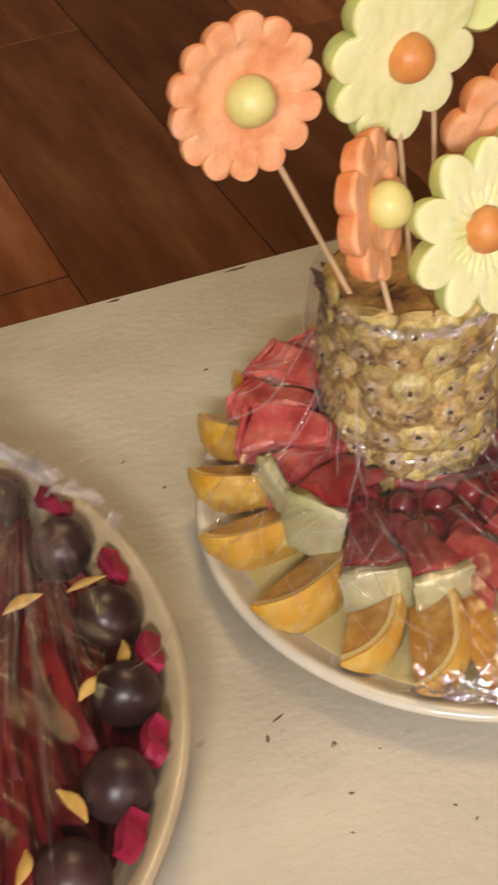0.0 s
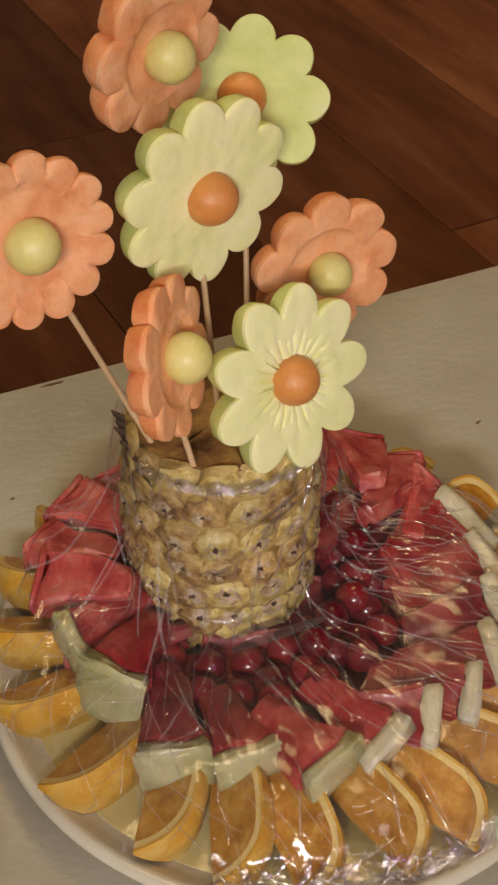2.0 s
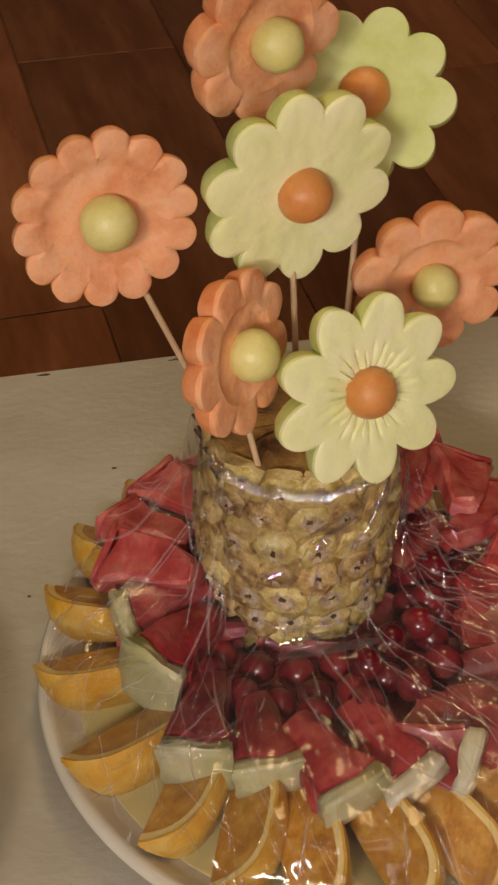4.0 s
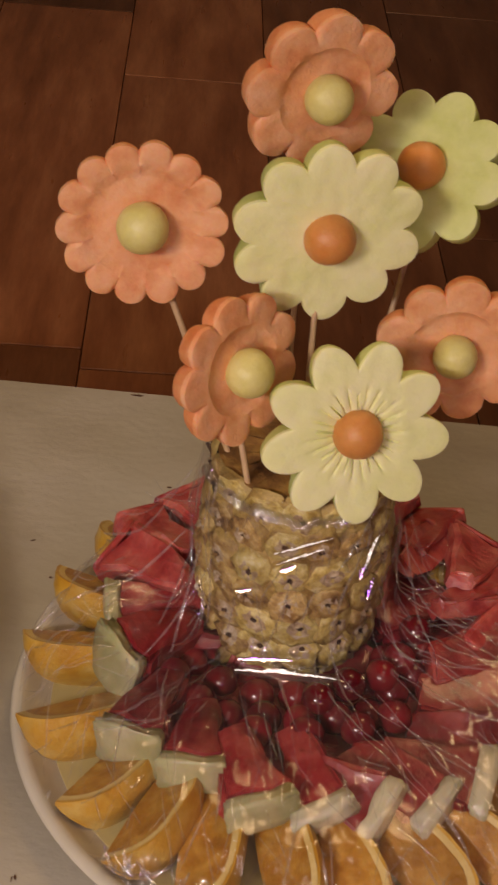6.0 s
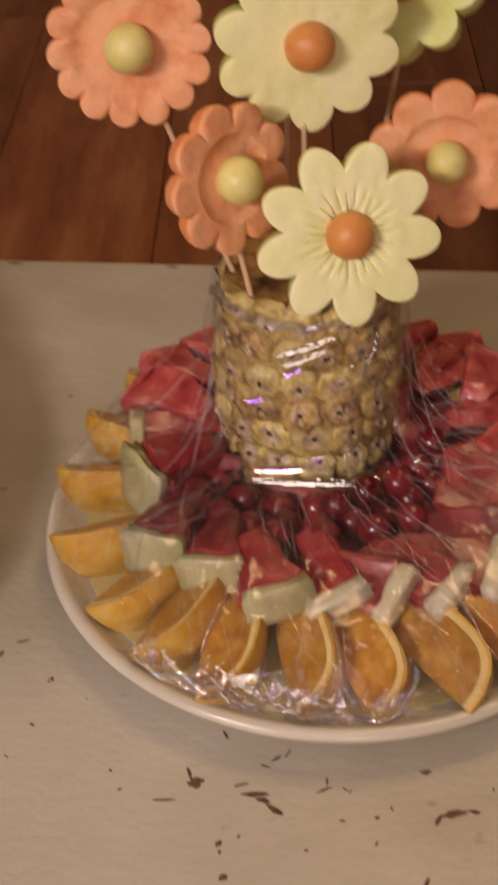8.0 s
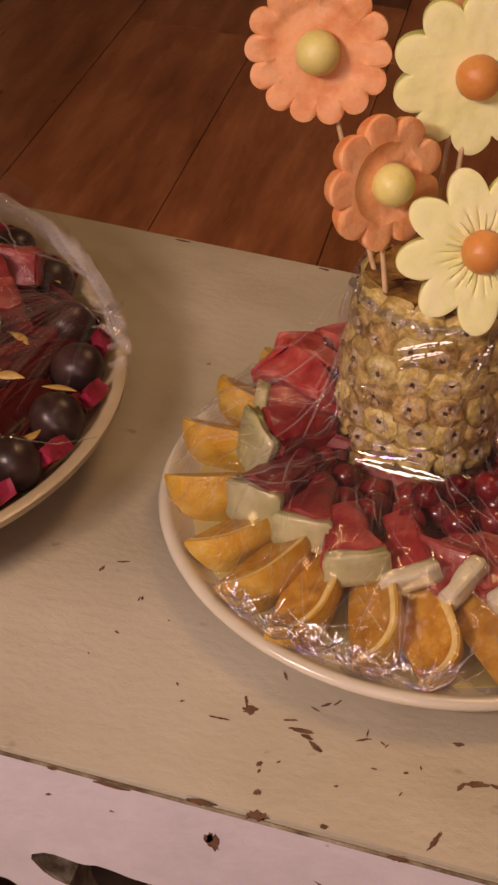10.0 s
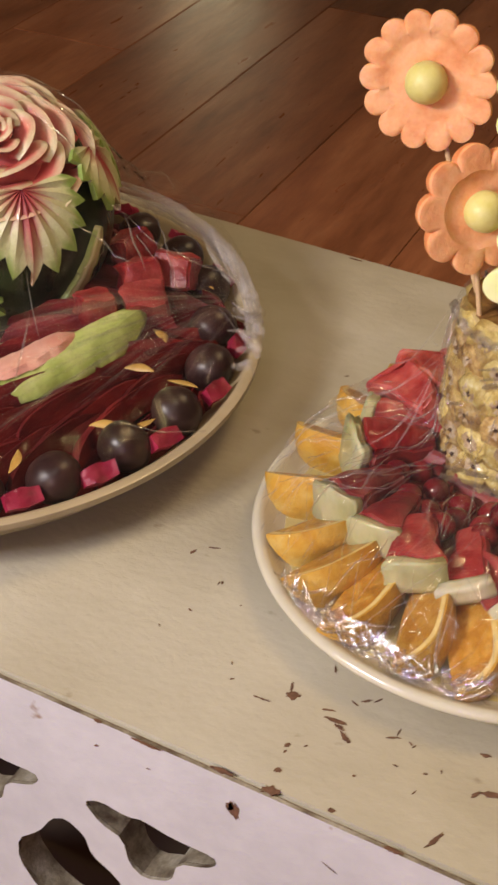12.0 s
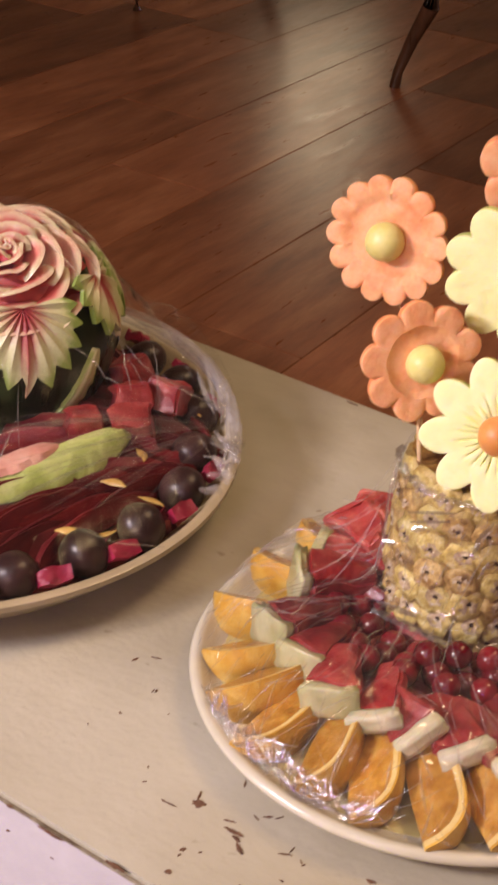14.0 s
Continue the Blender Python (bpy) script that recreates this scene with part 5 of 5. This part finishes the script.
def bowl_trimmings():
    rng = random.Random(12)
    meshes = [petal_piece(s) for s in range(3)]
    for n, a in enumerate((-108, -94, -80, -66, -52, -38, -24.5, -10, 7, 23, 49, 66, 84)):
        r = 0.2025
        solo("magenta_petal_piece", meshes[n % 3], None, "crinkled magenta petal piece tucked against the bowl rim", "petal piece",
             place(BX + r * math.cos(radians(a)), BY + r * math.sin(radians(a)), T + 0.0415, a + 96 + rng.uniform(-15, 15), 38, rng.uniform(-12, 12), 1.1), "magenta pieces round the bowl")

    # dark red slices fanned between the melon and the plums
    def red_slice(seed):
        bm = lune(0.0006, 0.021, 0.0, radians(52), 12, 4, 0.05)
        return finish("dark_red_slice", bm, BEET, 50)

    slices = [red_slice(s) for s in range(3)]
    count = 0
    for r, step, z in ((0.196, 8, 0.0320), (0.187, 8, 0.0310), (0.178, 8, 0.0325), (0.1779, 9, 0.034), (0.166, 8, 0.040), (0.154, 8, 0.0400), (0.142, 9, 0.048), (0.118, 10, 0.053), (0.092, 13, 0.054)):
        for a in range(-178 if r < 0.15 else -130, 112, step):
            x, y = BX + r * math.cos(radians(a)), BY + r * math.sin(radians(a))
            if math.hypot(x - WX, y - WY) < WR * 0.80:
                continue
            solo("dark_red_slice", slices[count % 3], None, "dark red glossy fruit slice in the cream bowl", "fruit slice",
                 place(x, y, T + z - 0.012 + rng.uniform(-0.002, 0.002), (a + 90 if r >= 0.17 else math.degrees(math.atan2(0.095 - y, -0.226 - x))) + rng.uniform(-9, 9), 10 + rng.uniform(-12, 12), rng.uniform(-6, 6)) @ Matrix.Diagonal((1.9, 0.8, 0.9, 1) if r < 0.17 else (0.9, 0.62, 0.5, 1)), "dark red slices in the bowl")
            count += 1

    def sliver(seed):
        pts = [(-0.0105 + 0.0030 * k, 0.0022 * math.sin(k * 0.42 + 0.2 * seed), 0.0003 * k) for k in range(8)]
        bm = tube(pts, [0.0004, 0.0016, 0.0027, 0.0034, 0.0033, 0.0026, 0.0015, 0.0004], 8)
        for v in bm.verts:
            v.co.z *= 0.45
        return finish("peel_sliver", bm, SLIVER, 60)

    slivers = [sliver(s) for s in range(3)]
    spots = [(x, y, 0.054) for x, y in ((-0.274, 0.117), (-0.264, 0.043), (-0.254, 0.002), (-0.222, 0.002), (-0.222, -0.048), (-0.238, -0.060), (-0.266, -0.116), (-0.294, -0.136))]
    for n, (x, y, z) in enumerate(spots):
        solo("peel_sliver", slivers[n % 3], None, "curved yellow peel sliver scattered over dark fruit", "peel sliver", place(x, y, T + z - 0.006, rng.uniform(0, 360), rng.uniform(-20, 20), rng.uniform(-10, 10)), "yellow slivers in the bowl")

    cube_bm = block((-0.013, -0.010, -0.010), (0.013, 0.010, 0.010))
    bmesh.ops.subdivide_edges(cube_bm, edges=cube_bm.edges[:], cuts=2, use_grid_fill=True)
    for v in cube_bm.verts:
        v.co += 0.0034 * Vector([noise.noise(v.co * 85 + Vector((i * 5, 0, 0))) for i in range(3)])
    bmesh.ops.bevel(cube_bm, geom=[e for e in cube_bm.edges if e.calc_face_angle(0) > 0.9], offset=0.0015, segments=2, affect="EDGES")
    chunk = finish("watermelon_chunk", cube_bm, MELON, 45)
    for x, y, z, a in ((-0.303, 0.082, 0.064, 20), (-0.307, 0.034, 0.062, 50), (-0.328, 0.112, 0.064, 70), (-0.288, 0.106, 0.060, 10), (-0.284, 0.060, 0.058, 35)):
        solo("watermelon_chunk", chunk, None, "red watermelon chunk in the cream bowl", "watermelon chunk", place(x, y, T + z, a + rng.uniform(-40, 40), rng.uniform(-28, 28), rng.uniform(-28, 28), rng.uniform(0.85, 1.15)), "red chunks in the bowl")

    # carved green piece with a pink top in front of the melon
    g = thing("carved_rind_piece", "carved pale green melon piece with pink top beside watermelon", "melon piece", place(-0.2985, -0.0200, T + 0.0490, 69, 0, -3))

    def crescent(section, length, saw):
        """Sweeps a section (y across, z up) along a gently bent line, with shaved steps along it."""
        bm = bmesh.new()
        rows = []
        steps = 66
        for k in range(steps + 1):
            q = k / steps * 2 - 1
            taper = (1 - abs(q) ** 3.2 * 0.72)
            row = []
            for i, (y, z) in enumerate(section):
                cutin = saw * (((k / steps) * 5 + i * 0.62) % 1.0) if 1 <= i <= 5 else 0
                row.append(bm.verts.new((length / 2 * q, (y + cutin) * taper + 0.012 * q * q, z * taper + 0.004 * q * q)))
            rows.append(row)
        m = len(section)
        for a, b in zip(rows, rows[1:]):
            for i in range(m):
                bm.faces.new((a[i], b[i], b[(i + 1) % m], a[(i + 1) % m]))
        bm.faces.new(rows[0])
        bm.faces.new(rows[-1][::-1])
        bmesh.ops.recalc_face_normals(bm, faces=bm.faces[:])
        return bm

    part("green_rind", crescent([(0.012, -0.014), (-0.008, -0.016), (-0.016, -0.011), (-0.018, -0.004), (-0.016, 0.003), (-0.012, 0.009), (-0.006, 0.013), (0.012, 0.010)], 0.150, 0.0018), LIME, g, "pale green notched rind", smooth=30)
    part("pink_flesh", crescent([(0.014, 0.006), (-0.0075, 0.0125), (-0.004, 0.0165), (0.004, 0.0175), (0.014, 0.014)], 0.092, 0.0012), PINK, g, "pink flesh", pose(-0.024, 0, 0), smooth=40)


bowl_trimmings()

GATHER = (-0.2270, 0.0960)  # where the film is bunched at the rim
tent = solo("cling_film", film_sheet([(0, .004, T + .1845), (.10, .036, T + .1795), (.22, .068, T + .156), (.34, .0925, T + .116), (.46, .112, T + .095), (.68, .154, T + .073), (.85, .191, T + .063), (.94, .2125, T + .0485), (.98, .2190, T + .0405),
                                      (1, .2192, T + .033)], 420, (WX, WY), (BX, BY), 0.0046, 11.0, gather=GATHER, slide=(0.42, 0.5)),
            FILM_BOWL, "clear creased cling film tented over the carved watermelon bowl", "cling film", smooth=180)


def gathered_streaks(sheet, gx, gy, count, seed, bearings, near, long):
    """Long straight folds of taut film that run to the place where it is bunched."""
    rng = random.Random(seed)
    src = bmesh.new()
    src.from_mesh(sheet)
    tree = BVHTree.FromBMesh(src)
    src.free()
    bm = bmesh.new()
    uvl = bm.loops.layers.uv.new("UVMap")
    for _ in range(count):
        phi = radians(rng.gauss(*rng.choice(bearings)))
        d0 = rng.uniform(*near)
        d1 = d0 + rng.uniform(*long)
        w = rng.uniform(0.0003, 0.0016)
        prev = None

        def over(d):
            x, y = gx + d * math.cos(phi), gy + d * math.sin(phi)
            spot = tree.ray_cast(Vector((x, y, T + 0.5)), Vector((0, 0, -1)))[0]
            if spot is None or spot.z > T + 0.092 or math.hypot(x - BX, y - BY) > 0.2165:
                return None
            return spot + Vector((0, 0, 0.0012))

        ends = over(d0), over((d0 + d1) / 2), over(d1)
        if None in ends:
            continue
        for k in range(15):
            q = k / 14
            p = ends[0] * (1 - q) * (1 - 2 * q) + ends[1] * 4 * q * (1 - q) + ends[2] * q * (2 * q - 1)
            e = Vector((-math.sin(phi), math.cos(phi), 0)) * w * (0.25 + math.sin(math.pi * q))
            cur = (bm.verts.new(p - e), bm.verts.new(p + Vector((0, 0, w * 0.5))), bm.verts.new(p + e))
            if prev:
                for side in (0, 1):
                    f = bm.faces.new((prev[side], prev[side + 1], cur[side + 1], cur[side]))
                    for l in f.loops:
                        l[uvl].uv = (l.vert.co.x * 40, l.vert.co.y * 40)
            prev = cur
    return bm


part("fold", gathered_streaks(tent.data, *GATHER, 110, 21, ((250, 11), (250, 11), (244, 14), (205, 16)), (0.003, 0.09), (0.04, 0.18)), FOLD, tent, "long taut folds in the film", smooth=180)["kind"] = "stuff"
part("bunched_edge", gathered_streaks(tent.data, GATHER[0] - 0.004, GATHER[1] - 0.004, 46, 22, ((40, 45), (95, 25), (120, 12), (128, 10)), (0.0, 0.03), (0.012, 0.06)), BUNCH, tent, "film bunched over the rim", smooth=180)["kind"] = "stuff"


def bunched_rim():
    """Small crumpled facets where the film is pulled together over the rim."""
    rng = random.Random(52)
    for n in range(22):
        a = radians(rng.gauss(29, 7.5))
        d0, d1 = rng.uniform(-0.020, 0.002), rng.uniform(0.006, 0.016)
        turn = rng.uniform(-0.10, 0.10)
        ends = []
        for q in (0.0, 0.5, 1.0):
            r = 0.2105 + d0 + (d1 - d0) * q
            b = a + turn * (q - 0.5)
            ends.append((BX + min(r, 0.2195) * math.cos(b), BY + min(r, 0.2195) * math.sin(b), T + 0.0545 - 0.35 * max(0.0, r - 0.198) - 1.2 * max(0.0, r - 0.2195) + rng.uniform(0, 0.005)))
        flat_fold("bunched_facet", ends, rng.uniform(0.0012, 0.0036), 0.3, "crumpled film facet", n, (0.3 + rng.uniform(-0.5, 0.5), -0.4 + rng.uniform(-0.5, 0.3), 0.8), tent, BUNCH)

    # the loose hem that stands up along the far rim
    for n, (r, lift, half) in enumerate(((0.2150, 0.004, 0.0050), (0.2120, 0.012, 0.0055), (0.2080, 0.019, 0.0035))):
        hem = []
        for b in range(26, 93, 11):
            q = math.sin(math.pi * min(1.0, (b - 20) / 60) / 2)
            hem.append((BX + r * math.cos(radians(b)), BY + r * math.sin(radians(b)), T + 0.0425 + lift * q))
        flat_fold("hem", hem, half, 0.25, "loose milky hem of film along the rim", 70 + n, (-0.25, -0.60, 0.70), tent, HEM, 0.0012)


bunched_rim()
part("crease", creases(tent.data, 60, 9, 420, (8, 24), 0.0006, roll=0.6), CREASE, tent, "bright stretched creases in the film", smooth=180)["kind"] = "stuff"


# ---- the side table across the floor ----
def side_table():
    st = thing("side_table", "dark side table with slim curved legs on floorboards", "side table", pose(-1.768, 2.745, 0, 0, 0, -5.4))
    for sx in (-1, 1):
        for sy in (-1, 1):
            x0, y0 = sx * 0.4395, sy * 0.28
            pts = [(x0, y0, 0.0), (x0 + 0.004 * sx, y0, 0.04), (x0 + 0.028, y0 + 0.01, 0.12), (x0 + 0.075, y0, 0.21), (x0 + 0.09, y0, 0.36), (x0 + 0.05, y0, 0.52), (x0, y0, 0.702)]
            part("leg", tube(pts, [0.014, 0.013, 0.016, 0.021, 0.024, 0.024, 0.026], 12), BRONZE, st, "tapered curved leg", smooth=60)
    part("apron", block((-0.475, -0.31, 0.66), (0.535, 0.31, 0.70), 0.004), BRONZE, st)
    part("tabletop", block((-0.525, -0.35, 0.70), (0.585, 0.35, 0.73), 0.008, 3), BRONZE, st, "dark polished top")


side_table()


# ---- the floor, board by board ----
def floorboards():
    fl = solo("floor", block((-4.1, -3.2, -0.05), (4.1, 4.2, -0.014)), DARK, "reddish-brown worn hardwood floorboards", "floor", kind="structure")
    rng = random.Random(17)
    wd = 0.2475
    slant = -2.8
    lengths = (0.9, 1.15, 1.45)
    meshes = {}
    for l in lengths:
        for v in range(2):
            bm = block((-wd / 2 + 0.0008, 0, -0.014), (wd / 2 - 0.0008, l - 0.0016, 0.0), 0.0012, 1)
            meshes[l, v] = finish("floorboard", bm, PLANK, 30)
    k = -17
    while k < 18:
        x = -0.505 + wd / 2 + k * wd
        y = -3.2 + rng.uniform(-1.0, 0)
        while y < 4.2:
            l = lengths[rng.randrange(3)]
            y0, y1 = max(y, -3.18), min(y + l, 4.15)
            long = round(y1 - y0, 2)
            if long > 0.06 and abs(x) < 3.9:
                if y1 - y0 < l - 0.001 and (long, 0) not in meshes:
                    meshes[long, 0] = finish("floorboard", block((-wd / 2 + 0.0008, 0, -0.014), (wd / 2 - 0.0008, long - 0.0016, 0.0), 0.0012, 1), PLANK, 30)
                kind_of = meshes[l, rng.randrange(2)] if y1 - y0 >= l - 0.001 else meshes[long, 0]
                part("floorboard", kind_of, None, fl, at=pose(x + math.tan(radians(slant)) * (y0 - 1.2), y0, 0, 0, 0, -slant))
            y += l
        k += 1


floorboards()
